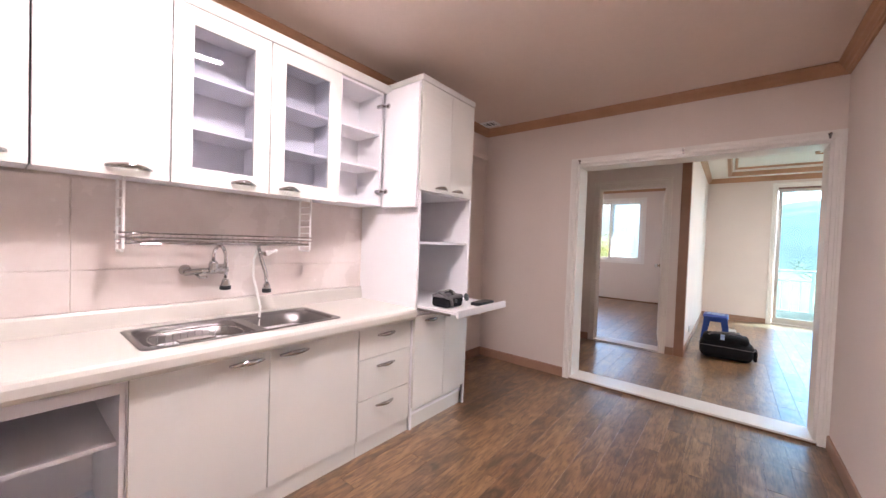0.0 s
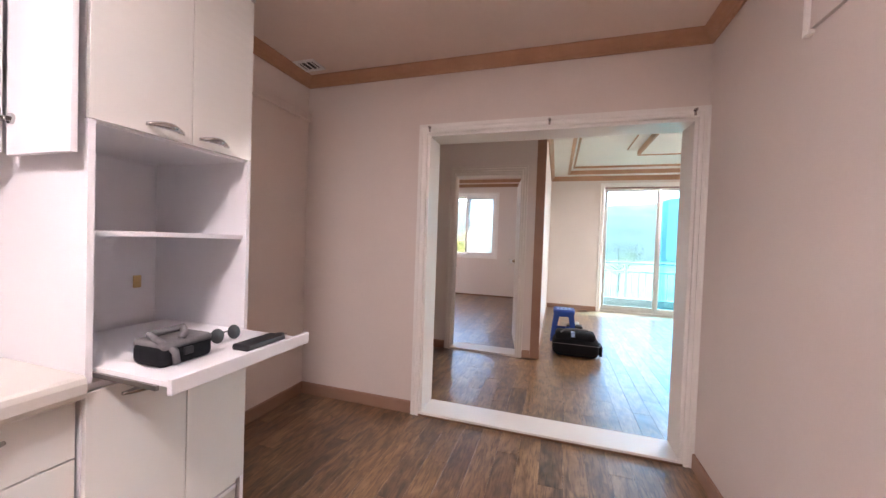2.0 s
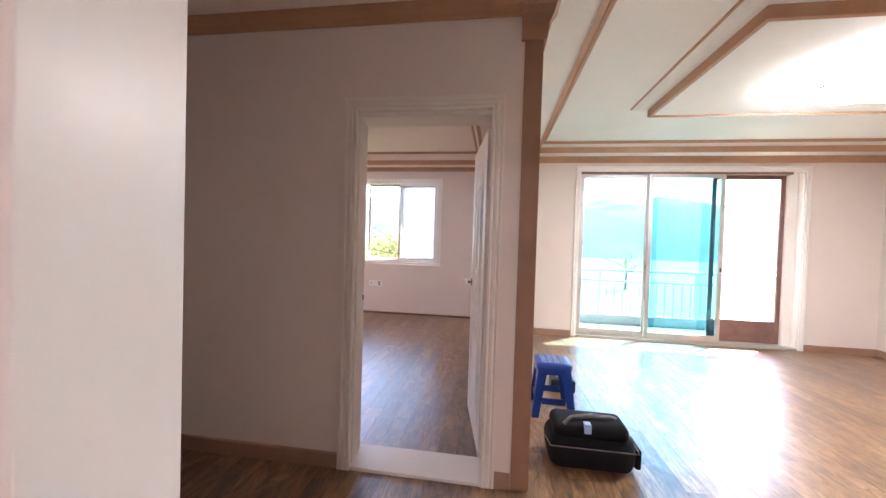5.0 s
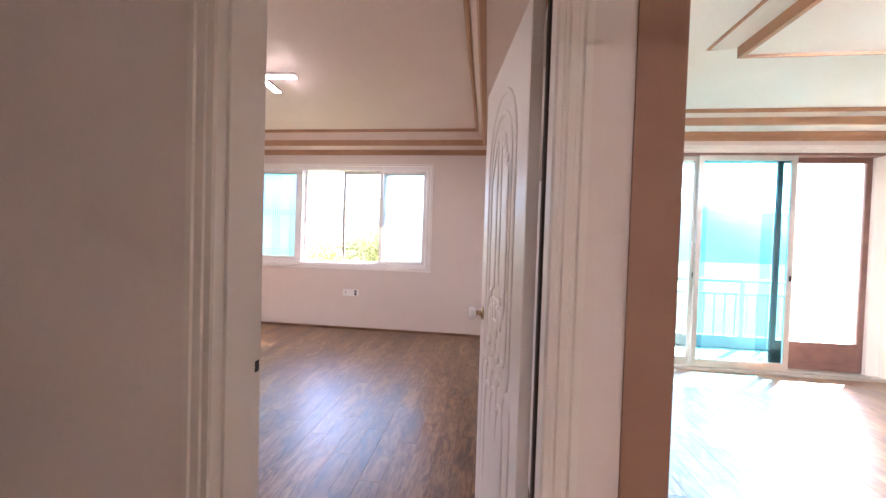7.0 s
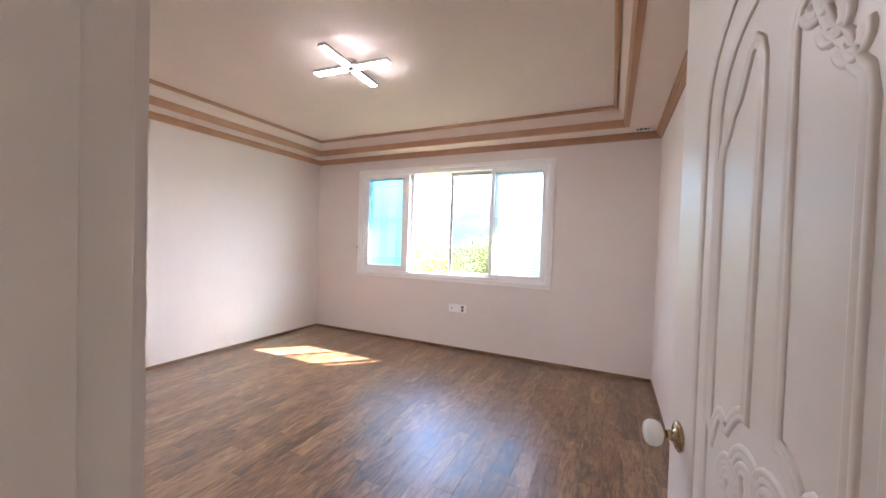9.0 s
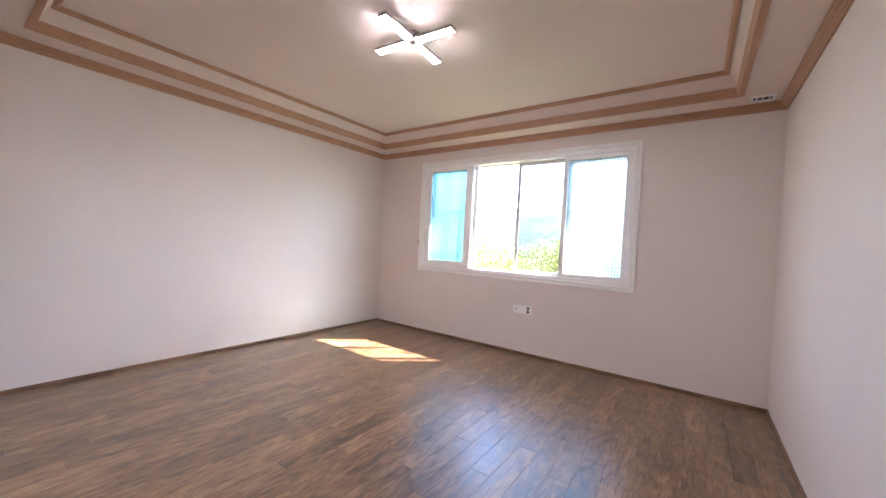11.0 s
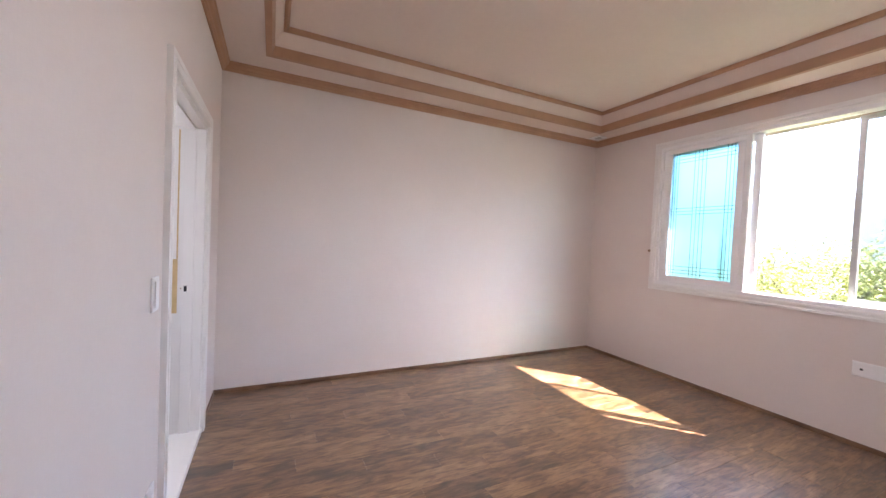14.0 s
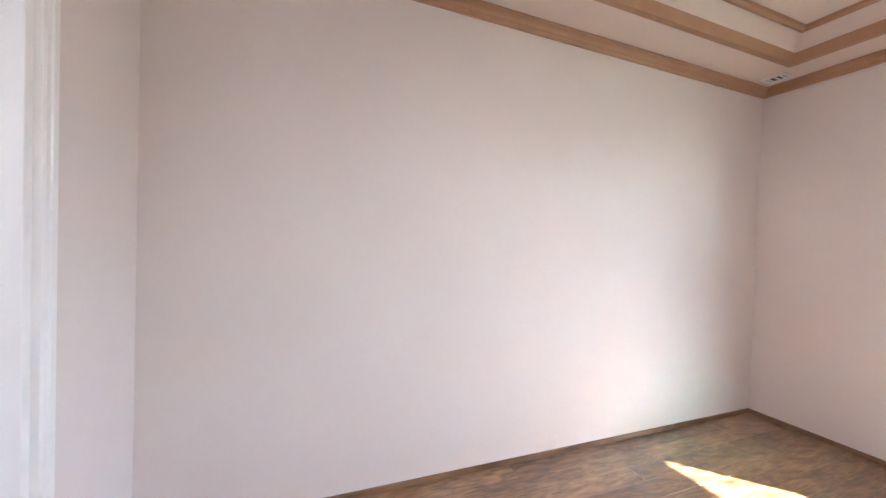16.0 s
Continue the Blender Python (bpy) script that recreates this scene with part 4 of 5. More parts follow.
def loft(rings, cap_last=True):
    bm = bmesh.new()
    vs = [[bm.verts.new(p) for p in ring] for ring in rings]
    for u, v in zip(vs, vs[1:]):
        k = len(u)
        for i in range(k):
            bm.faces.new((u[i], u[(i + 1) % k], v[(i + 1) % k], v[i]))
    if cap_last:
        bm.faces.new(vs[-1])
    bmesh.ops.recalc_face_normals(bm, faces=bm.faces)
    return bm


hx, hy = (SX1 - SX0) / 2, (SY1 - SY0) / 2
part("rim", loft([[(x, y, z) for x, y in rounded(0, 0, hx + a, hy + a, r)] for a, z, r in ((0.018, 0.001, 0.03), (0.014, 0.005, 0.03), (-0.006, 0.004, 0.06), (-0.012, -0.004, 0.06), (-0.014, -0.02, 0.06))], False), STEEL, sk, smooth=True)
for cy, h in ((-0.20, 0.205), (0.225, 0.175)):
    part("bowl", loft([[(x, y, z) for x, y in rounded(0, cy, hx - 0.022 + a, h + a, r)] for a, z, r in ((0.02, -0.006, 0.08), (0.0, -0.014, 0.12), (-0.006, -0.10, 0.12), (-0.02, -0.15, 0.11), (-0.06, -0.165, 0.08))]), STEEL, sk, smooth=True)
part("divider", box(-hx + 0.01, -0.004, -0.03, hx - 0.01, 0.052, -0.006, 0.005), STEEL, sk)
bk = part("basket", tube([(x, y, -0.018) for x, y in rounded(0.0, -0.2, hx - 0.04, 0.18, 0.12)] + [(hx - 0.04, -0.2, -0.018)], 0.003, 6), CHROME, sk, "wire basket in the bowl")
for i in range(12):
    y = -0.36 + i * 0.029
    part("wire", tube([(0.09, y, -0.018), (0.085, y, -0.07), (0.05, y, -0.085), (-0.05, y, -0.085), (-0.085, y, -0.07), (-0.09, y, -0.018)], 0.0014, 5), CHROME, bk)
part("soap_tray", box(0.015, -0.29, -0.03, 0.07, -0.15, -0.02, 0.006), CHROME, bk)

# splash panels behind the counter
for i, (y0, y1) in enumerate(((-1.4, 0.298), (0.302, 1.836))):
    for z0, z1 in ((0.918, 1.098), (1.1005, 1.50)):
        ob = part("splashback_panel", box(KW + 0.0005, y0, z0, KW + 0.007, y1, z1, 0.0012, 1), SPLASH)
        tagged(ob, "glossy pinkish white splashback panel behind the sink", "splashback", "splashback panels")

# wall cabinets
UF, UZ0, UZ1 = -1.88, 1.51, 2.30


def wall_unit(y0, y1, label):
    u = thing("wall_cabinet", label, "cabinet", "kitchen wall cabinets")
    carcass(u, CB, UF - 0.02, y0, y1, UZ0, UZ1)
    return u


for y0, y1, hy in ((-1.30, -0.836, -0.95), (-0.832, -0.335, -0.72), (-0.331, 0.172, 0.05), (0.176, 0.576, 0.44)):
    u = wall_unit(y0, y1, "cream glossy rippled wall cabinet with closed door")
    d = part("door", ripple(UF - 0.018, y0 + 0.002, UZ0 - 0.01, UF, y1 - 0.002, UZ1 - 0.004), CREAM, u)
    handle(d, hy, UZ0 + 0.025, 0.15, UF)
for y0, y1, hy in ((0.58, 1.006, 0.88), (1.010, 1.441, 1.12)):
    u = wall_unit(y0, y1, "white wall cabinet with a glazed door and bare shelves")
    for z in (1.76, 2.00):
        shelf(u, CB + 0.01, UF - 0.04, y0 + 0.016, y1 - 0.016, z)
    w = 0.078
    d = part("door", sweep([(y0 + 0.002, UZ0 - 0.01), (y1 - 0.002, UZ0 - 0.01), (y1 - 0.002, UZ1 - 0.004), (y0 + 0.002, UZ1 - 0.004)], [(0, -0.018), (w, -0.018), (w, -0.003), (w - 0.004, 0), (0, 0)], True, lambda a, b, c: (UF + c, a, b)), CREAM, u, "cream framed glass door")
    gp = pane("pane", UF - 0.013, y0 + w - 0.003, UZ0 + w - 0.014, UF - 0.009, y1 - w + 0.003, UZ1 - w, CABGLASS, d)
    handle(d, hy, UZ0 + 0.022, 0.12, UF)
u = wall_unit(1.445, 1.80, "white wall cabinet standing open with bare shelves")
for z in (1.76, 2.00):
    shelf(u, CB + 0.01, UF - 0.03, 1.461, 1.784, z)
od = part("door", box(UF + 0.004, 1.800, UZ0 - 0.01, UF + 0.318, 1.818, UZ1 - 0.004, 0.002), CARCASS, u, "white cabinet door swung fully open")
for z in (1.60, 2.19):
    h1 = part("hinge", box(UF - 0.05, 1.765, z, UF + 0.006, 1.784, z + 0.022, 0.004), CHROME, od, "concealed chrome cup hinge")
    part("hinge_cup", cyl((UF + 0.035, 1.792, z + 0.011), (UF + 0.035, 1.8005, z + 0.011), 0.017, None, 16), CHROME, h1)
    part("hinge_arm", box(UF - 0.01, 1.782, z + 0.004, UF + 0.035, 1.796, z + 0.018, 0.003), CHROME, h1)
top = part("cabinet_cornice", sweep([(UF - 0.02, -1.32), (UF - 0.02, 1.845)], [(0, UZ1), (-0.022, UZ1), (-0.026, UZ1 + 0.01), (-0.026, UZ1 + 0.055), (-0.02, UZ1 + 0.06), (0.26, UZ1 + 0.06), (0.26, UZ1 + 0.045), (0, UZ1 + 0.045)], False, flat), CREAM)
tagged(top, "cream cornice board along the tops of the wall cabinets", "cornice")

# tall unit with niches and a pull-out tray
TF, TY0, TY1, TZ = -1.572, 1.848, 2.45, 2.365
tu = thing("tall_cabinet", "tall cream larder cabinet with open niches and pull-out tray", "cabinet")
part("left_side", box(CB, TY0, 0, TF - 0.02, TY0 + 0.018, TZ - 0.03), CARCASS, tu)
part("right_side", box(CB, TY1 - 0.018, 0, TF - 0.02, TY1, TZ - 0.03), CARCASS, tu)
part("back", box(CB, TY0 + 0.018, 0.1, CB + 0.008, TY1 - 0.018, TZ - 0.03), CARCASS, tu)
part("top_board", box(CB, TY0 - 0.004, TZ - 0.03, TF + 0.004, TY1 + 0.004, TZ + 0.01, 0.003), CREAM, tu)
for z in (0.10, 0.775, 1.256, 1.605):
    part("shelf", box(CB + 0.008, TY0 + 0.018, z, TF - 0.02, TY1 - 0.018, z + 0.018), CARCASS, tu)
part("left_edge", box(TF - 0.02, TY0, 0.80, TF - 0.001, TY0 + 0.018, 1.612), CARCASS, tu)
part("right_edge", box(TF - 0.02, TY1 - 0.018, 0.80, TF - 0.001, TY1, 1.612), CARCASS, tu)
ym = (TY0 + TY1) / 2 + 0.02
for y0, y1, hy in ((TY0 + 0.002, ym - 0.002, TY0 + 0.22), (ym + 0.002, TY1 - 0.002, TY1 - 0.19)):
    d = part("upper_door", ripple(TF - 0.018, y0, 1.615, TF, y1, TZ - 0.034), CREAM, tu)
    handle(d, hy, 1.645, 0.13, TF)
for y0, y1, hy in ((TY0 + 0.002, ym - 0.002, TY0 + 0.16), (ym + 0.002, TY1 - 0.002, None)):
    d = part("lower_door", box(TF - 0.018, y0, 0.155, TF, y1, 0.772, 0.002), CREAM, tu)
    if hy:
        handle(d, hy, 0.735, 0.13, TF)
part("foot", box(TF - 0.07, TY1 - 0.018, 0, TF - 0.004, TY1, 0.152), CARCASS, tu)
part("plinth", box(TF - 0.05, TY0, 0, TF - 0.03, TY1 - 0.018, 0.152), CREAM, tu)
tr = part("pull_out_tray", box(-2.05, TY0 + 0.03, 0.828, -1.245, TY1 - 0.03, 0.844, 0.001), CARCASS, tu, "white pull-out tray slid forward")
part("tray_front", box(-1.245, TY0 + 0.012, 0.815, -1.227, TY1 - 0.004, 0.862, 0.003), CARCASS, tr)
for y in (TY0 + 0.02, TY1 - 0.03):
    part("runner", box(-2.0, y, 0.815, -1.3, y + 0.01, 0.83, 0.001), STEEL, tr)
part("cable_socket", box(CB + 0.008, TY1 - 0.12, 1.0, CB + 0.014, TY1 - 0.085, 1.06, 0.002), RAWWOOD, tu, "small wooden patch on the niche back")
part("cable_socket", box(-1.78, TY0 + 0.018, 1.275, -1.67, TY0 + 0.026, 1.345, 0.002), RAWWOOD, tu, "small wood-edged cut-out in the niche side")

# things on the tray
bag = thing("camera_pouch", "small black camera pouch with grey strap on the tray", "pouch", at=(-1.44, 2.02, 0.844))
bm = box(-0.07, -0.09, 0, 0.07, 0.09, 0.075, 0.022, 3)
part("body", bm, FABRIC, bag, smooth=True)
part("flap", box(-0.072, -0.085, 0.055, 0.072, 0.085, 0.083, 0.012, 3), GREYF, bag, smooth=True)
part("strap", tube([(0.06, -0.02, 0.086), (0.05, 0.0, 0.096), (0.0, 0.03, 0.10), (-0.05, 0.07, 0.092), (-0.03, -0.06, 0.094), (0.04, -0.08, 0.088), (0.074, -0.05, 0.05), (0.076, -0.045, 0.01)], 0.011, 8), GREYF, bag, smooth=True)
part("clasp", box(0.068, -0.02, 0.03, 0.078, 0.01, 0.055, 0.003), BLACK, bag)
sg = thing("sunglasses", "folded dark sunglasses lying on the white tray", "sunglasses", at=(-1.47, 2.245, 0.844))
for y in (-0.038, 0.038):
    part("lens", lathe([(0.002, 0), (0.029, 0.001), (0.029, 0.003), (0.002, 0.006)], 20, Matrix.Translation((0, y, 0.03)) @ Matrix.Rotation(radians(75), 4, "Y")), BLACK, sg)
part("bridge", tube([(0.0, -0.011, 0.036), (0.002, 0, 0.04), (0.0, 0.011, 0.036)], 0.0018, 6), BLACK, sg)
part("temple", tube([(0, 0.06, 0.036), (-0.06, 0.064, 0.02), (-0.12, 0.062, 0.002)], 0.0022, 6), BLACK, sg)
part("temple", tube([(0, -0.06, 0.036), (-0.06, -0.062, 0.02), (-0.12, -0.06, 0.002)], 0.0022, 6), BLACK, sg)
wl = thing("wallet", "flat black leather case lying on the tray edge", "case", at=(-1.315, 2.27, 0.844))
part("body", box(-0.04, -0.10, 0, 0.04, 0.09, 0.024, 0.007), BLACK, wl)
kr = thing("key_fob", "small black and chrome key fob on the tray", "key fob", at=(-1.33, 2.385, 0.844))
part("body", box(-0.014, -0.022, 0, 0.014, 0.016, 0.018, 0.006), BLACK, kr)
part("ring", lathe([(0.006, 0.0), (0.012, 0.0), (0.013, 0.0015), (0.012, 0.003), (0.006, 0.003)], 14, Matrix.Translation((0, 0.026, 0.006))), CHROME, kr)

# dish rack hung under the wall cabinets
rk = thing("dish_rack", "chrome wire dish rack hung below the wall cabinets", "dish rack")
for y in (0.44, 1.31):
    fr = part("end_frame", tube([(-2.10, y, UZ0), (-2.10, y, 1.20), (-2.085, y, 1.19), (-1.99, y, 1.19), (-1.975, y, 1.20), (-1.975, y, UZ0)], 0.006, 8), PVC, rk, "cream coated end frame")
    for i in range(7):
        z = 1.22 + i * 0.04
        part("rung", tube([(-2.10, y, z), (-1.975, y, z)], 0.003, 6), PVC, fr)
for x, z in ((-2.09, 1.235), (-2.05, 1.225), (-2.01, 1.225), (-1.98, 1.232), (-1.97, 1.252), (-1.968, 1.272), (-2.10, 1.27)):
    part("rail", tube([(x, 0.43, z), (x, 1.32, z)], 0.004, 8), CHROME, rk)
for i in range(30):
    y = 0.47 + i * 0.028
    part("wire", tube([(-2.10, y, 1.27), (-2.09, y, 1.236), (-2.05, y, 1.226), (-2.01, y, 1.226), (-1.98, y, 1.234)], 0.0016, 5), CHROME, rk)

# wall tap and a hand shower
tp = thing("kitchen_tap", "wall-mounted chrome mixer tap with a swan neck", "tap")
tx = KW + 0.007
part("supply_flange", lathe([(0.004, 0), (0.028, 0), (0.028, 0.006), (0.018, 0.014), (0.014, 0.045)], 20, Matrix.Translation((tx, 0.715, 1.085)) @ Matrix.Rotation(radians(90), 4, "Y")), CHROME, tp, smooth=True)
part("supply_flange", lathe([(0.004, 0), (0.028, 0), (0.028, 0.006), (0.018, 0.014), (0.014, 0.045)], 20, Matrix.Translation((tx, 0.885, 1.085)) @ Matrix.Rotation(radians(90), 4, "Y")), CHROME, tp, smooth=True)
part("mixer_body", cyl((tx + 0.05, 0.70, 1.075), (tx + 0.05, 0.90, 1.085), 0.017, None, 18), CHROME, tp, smooth=True)
part("valve", lathe([(0.022, 0), (0.024, 0.02), (0.022, 0.05), (0.016, 0.062), (0.01, 0.066)], 20, Matrix.Translation((tx + 0.05, 0.83, 1.07))), CHROME, tp, smooth=True)
part("lever", tube([(tx + 0.05, 0.74, 1.075), (tx + 0.075, 0.76, 1.05), (tx + 0.11, 0.78, 1.055)], 0.007, 8), CHROME, tp, smooth=True)
part("neck", tube([(tx + 0.05, 0.83, 1.12)] + [(tx + 0.05 + 0.055 * (1 - math.cos(radians(a))), 0.83 + 0.02 * a / 180, 1.16 + 0.055 * math.sin(radians(a))) for a in range(0, 181, 15)] + [(tx + 0.16, 0.85, 1.05)], 0.009, 10), CHROME, tp, smooth=True)
part("spray_head", lathe([(0.010, 0.045), (0.016, 0.04), (0.020, 0.02), (0.024, 0.012), (0.024, 0.0), (0.018, -0.004)], 18, Matrix.Translation((tx + 0.16, 0.85, 1.0))), CHROME, tp, "chrome spray head", True)
part("spray_face", lathe([(0.025, 0.012), (0.0265, 0.008), (0.0265, -0.008), (0.018, -0.011), (0.004, -0.011)], 18, Matrix.Translation((tx + 0.16, 0.85, 1.0))), BLACK, tp, "black rubber spray face", True)
hs = thing("hand_shower", "chrome rinsing spray on a white hose over the sink", "hand shower")
part("wall_elbow", cyl((tx, 1.10, 1.17), (tx + 0.06, 1.10, 1.17), 0.013, None, 14), CHROME, hs)
part("valve_knob", lathe([(0.014, 0), (0.016, 0.012), (0.012, 0.024), (0.008, 0.05), (0.012, 0.055), (0.010, 0.07)], 14, Matrix.Translation((tx + 0.05, 1.105, 1.17)) @ Matrix.Rotation(radians(-75), 4, "X")), PVC, hs, "white plastic valve tip", True)
part("neck", tube([(tx + 0.06, 1.06, 1.215), (tx + 0.085, 1.05, 1.20), (tx + 0.10, 1.055, 1.15), (tx + 0.12, 1.075, 1.06), (tx + 0.125, 1.08, 1.0)], 0.010, 10), CHROME, hs, smooth=True)
part("spray_head", lathe([(0.010, 0.05), (0.018, 0.035), (0.022, 0.014), (0.022, 0.0), (0.016, -0.004)], 18, Matrix.Translation((tx + 0.125, 1.08, 0.96))), CHROME, hs, "chrome spray head", True)
part("spray_face", lathe([(0.023, 0.014), (0.0245, 0.010), (0.0245, -0.008), (0.016, -0.011), (0.004, -0.011)], 18, Matrix.Translation((tx + 0.125, 1.08, 0.96))), BLACK, hs, "black rubber spray face", True)
part("hose", tube([(tx + 0.06, 1.055, 1.20), (tx + 0.07, 1.03, 1.14), (tx + 0.09, 1.02, 1.04), (tx + 0.11, 1.035, 0.95), (tx + 0.13, 1.045, 0.87), (tx + 0.15, 1.03, 0.80), (tx + 0.16, 1.02, 0.72), (tx + 0.17, 1.02, 0.685)], 0.0065, 8), PVC, hs, "thin white hose", True)

# kitchen ceiling light, vent, high wall panel
def cross_light(name, at, led, label):
    c = thing(name, label, "ceiling light", at=at)
    part("hub", lathe([(0.055, 0), (0.055, -0.02), (0.03, -0.035), (0.028, -0.06), (0.02, -0.068)], 20), CHROME, c, smooth=True)
    for k in range(4):
        rot = Matrix.Rotation(radians(90 * k + 4), 4, "Z")
        bm = box(0.03, -0.034, -0.058, 0.345, 0.034, -0.030, 0.006)
        bm.transform(rot)
        arm = part("arm", bm, CHROME, c)
        bm = box(0.045, -0.028, -0.064, 0.335, 0.028, -0.0575, 0.003)
        bm.transform(rot)
        part("diffuser", bm, led, arm, "glowing white LED bar")
    return c


cross_light("kitchen_ceiling_light", (-0.93, 0.76, KC), LED3, "cross-shaped white LED light on the kitchen ceiling")


def vent(x, y, z, sx, sy, label):
    v = thing("ceiling_vent", label, "vent", "ceiling vents", at=(x, y, z))
    part("frame", sweep(rect(-sx / 2, -sy / 2, sx / 2, sy / 2), [(0, -0.001), (0, -0.010), (0.006, -0.014), (0.016, -0.014), (0.02, -0.008), (0.02, -0.001)], True, flat), PVC, v)
    part("backing", box(-sx / 2 + 0.018, -sy / 2 + 0.018, -0.003, sx / 2 - 0.018, sy / 2 - 0.018, -0.001), BLACK, v)
    k = max(3, int(sx / 0.035))
    for i in range(1, k):
        xx = -sx / 2 + sx * i / k
        part("slat", box(xx - 0.004, -sy / 2 + 0.018, -0.010, xx + 0.004, sy / 2 - 0.018, -0.004), PVC, v)
    return v


vent(-2.0, 3.37, KC, 0.17, 0.15, "small white louvred vent in the kitchen ceiling corner")
hp = thing("high_wall_hatch", "pale framed hatch panel high on the kitchen wall", "hatch", kind="structure")
part("panel", box(KE - 0.014, 1.15, 2.05, KE - 0.001, 2.70, 2.466), PAPER, hp)
part("edge_trim", sweep([(2.73, 2.035), (2.73, 2.4665)], [(0, 0), (0, 0.02), (0.008, 0.024), (0.014, 0.018), (0.02, 0.024), (0.03, 0.02), (0.03, 0)], False, lambda u, v, b: (KE - b, u, v)), WHITE, hp)
pc = thing("pipe_casing", "slim papered pipe casing across the kitchen corner", "pipe casing", kind="structure")
part("casing", box(KW, 2.95, 2.20, KW + 0.03, KN, 2.26, 0.008), PAPER, pc)

# ---- living room and hall things ----
stool = thing("stool", "blue plastic step stool with printed top", "stool", at=(-0.085, 6.28, 0))
SH, ST, SB = 0.42, 0.125, 0.165
rings = [[(x, y, z) for x, y in rounded(0, 0, h, h, r)] for h, z, r in ((ST + 0.012, SH - 0.045, 0.03), (ST + 0.012, SH - 0.012, 0.03), (ST + 0.004, SH - 0.002, 0.03), (ST - 0.02, SH, 0.03))]
part("seat", loft(rings), BLUE, stool, smooth=True)
for k in range(4):
    rot = Matrix.Rotation(radians(90 * k), 4, "Z")
    # a leg at the corner, splayed, as an angled channel
    bm = bmesh.new()
    r = []
    for z, h in ((SH - 0.04, ST), (0.0, SB)):
        w = 0.075 if z else 0.05
        r.append([bm.verts.new(p) for p in ((h, h - w, z), (h, h, z), (h - w, h, z), (h - w, h - 0.008, z), (h - 0.008, h - 0.008, z), (h - 0.008, h - w, z))])
    for i in range(6):
        bm.faces.new((r[0][i], r[0][(i + 1) % 6], r[1][(i + 1) % 6], r[1][i]))
    bm.faces.new(r[0])
    bm.faces.new(r[1])
    bmesh.ops.recalc_face_normals(bm, faces=bm.faces)
    bm.transform(rot)
    part("leg", bm, BLUE, stool)
    bm = box(-0.09, SB - 0.035, 0.10, 0.09, SB - 0.026, 0.15, 0.003)
    bm.transform(rot)
    part("stretcher", bm, BLUE, stool)
    bm = box(-0.09, ST - 0.006, SH - 0.09, 0.09, ST + 0.006, SH - 0.04, 0.003)
    bm.transform(rot)
    part("apron", bm, BLUE, stool)
for i in range(4):
    for j in range(4):
        part("printed_ring", lathe([(0.014, 0), (0.014, 0.0015), (0.022, 0.0015), (0.022, 0)], 12, Matrix.Translation((-0.075 + i * 0.05, -0.075 + j * 0.05, SH))), PALEBLUE, stool, "pale blue ring print")

tb = thing("tool_bag", "bulky black nylon tool bag lying on the floor", "bag", at=(0.04, 5.60, 0))
bm = box(-0.26, -0.14, 0, 0.26, 0.14, 0.22, 0.085, 5)
for v in bm.verts:
    q = Vector((v.co.x * 5, v.co.y * 5, v.co.z * 6))
    v.co += v.normal * 0 + Vector((0.012 * noise.noise(q), 0.012 * noise.noise(q + Vector((7, 0, 0))), 0.014 * noise.noise(q + Vector((0, 9, 0))) if v.co.z > 0.02 else 0))
part("body", bm, FABRIC, tb, smooth=True)
part("lid", box(-0.23, -0.12, 0.185, 0.21, 0.11, 0.285, 0.045, 4), FABRIC, tb, smooth=True)
part("zip", tube([(-0.265, -0.02, 0.15), (-0.25, -0.143, 0.155), (0.0, -0.152, 0.16), (0.25, -0.143, 0.155), (0.265, 0.0, 0.15)], 0.004, 6), GREYF, tb, "grey zip")
part("carry_strap", tube([(-0.17, -0.10, 0.27), (-0.12, -0.06, 0.30), (0.0, -0.03, 0.306), (0.12, -0.02, 0.30), (0.17, 0.02, 0.27)], 0.013, 8), GREYF, tb, "grey carrying strap", True)
part("side_pocket", box(0.25, -0.09, 0.03, 0.285, 0.09, 0.15, 0.012), FABRIC, tb)
part("buckle", box(-0.055, -0.128, 0.235, -0.015, -0.08, 0.292, 0.005), PALEBLUE, tb, "pale plastic buckle")
cb = thing("cable_case", "small black case with coiled wires by the wall", "case", at=(0.08, 6.72, 0))
part("body", box(-0.11, -0.08, 0, 0.11, 0.08, 0.12, 0.02), BLACK, cb)
part("wire_coil", tube([(0.06 * math.cos(a * 0.7), 0.045 * math.sin(a * 0.7), 0.128 + 0.0016 * a) for a in range(26)], 0.006, 6), PVC, cb, "coil of pale wire", True)
dst = thing("door_stopper", "small chrome stopper knob on the wall", "door stopper", at=(-0.10, LN, 0.12))
part("base", lathe([(0.016, 0), (0.016, 0.004), (0.008, 0.01), (0.007, 0.05)], 14, Matrix.Rotation(radians(90), 4, "X")), CHROME, dst)
part("tip", lathe([(0.007, 0.05), (0.014, 0.055), (0.015, 0.068), (0.008, 0.075)], 14, Matrix.Rotation(radians(90), 4, "X")), PORCELAIN, dst)
for z in (0.22,):
    so = thing("wall_socket", "white wall socket low on the living room wall", "socket", at=(LW, 6.0, z))
    part("plate", box(0.0005, -0.06, -0.04, 0.009, 0.06, 0.04, 0.003), PVC, so)
    part("insert", box(0.009, -0.03, -0.025, 0.012, 0.03, 0.025, 0.002), PVC, so)

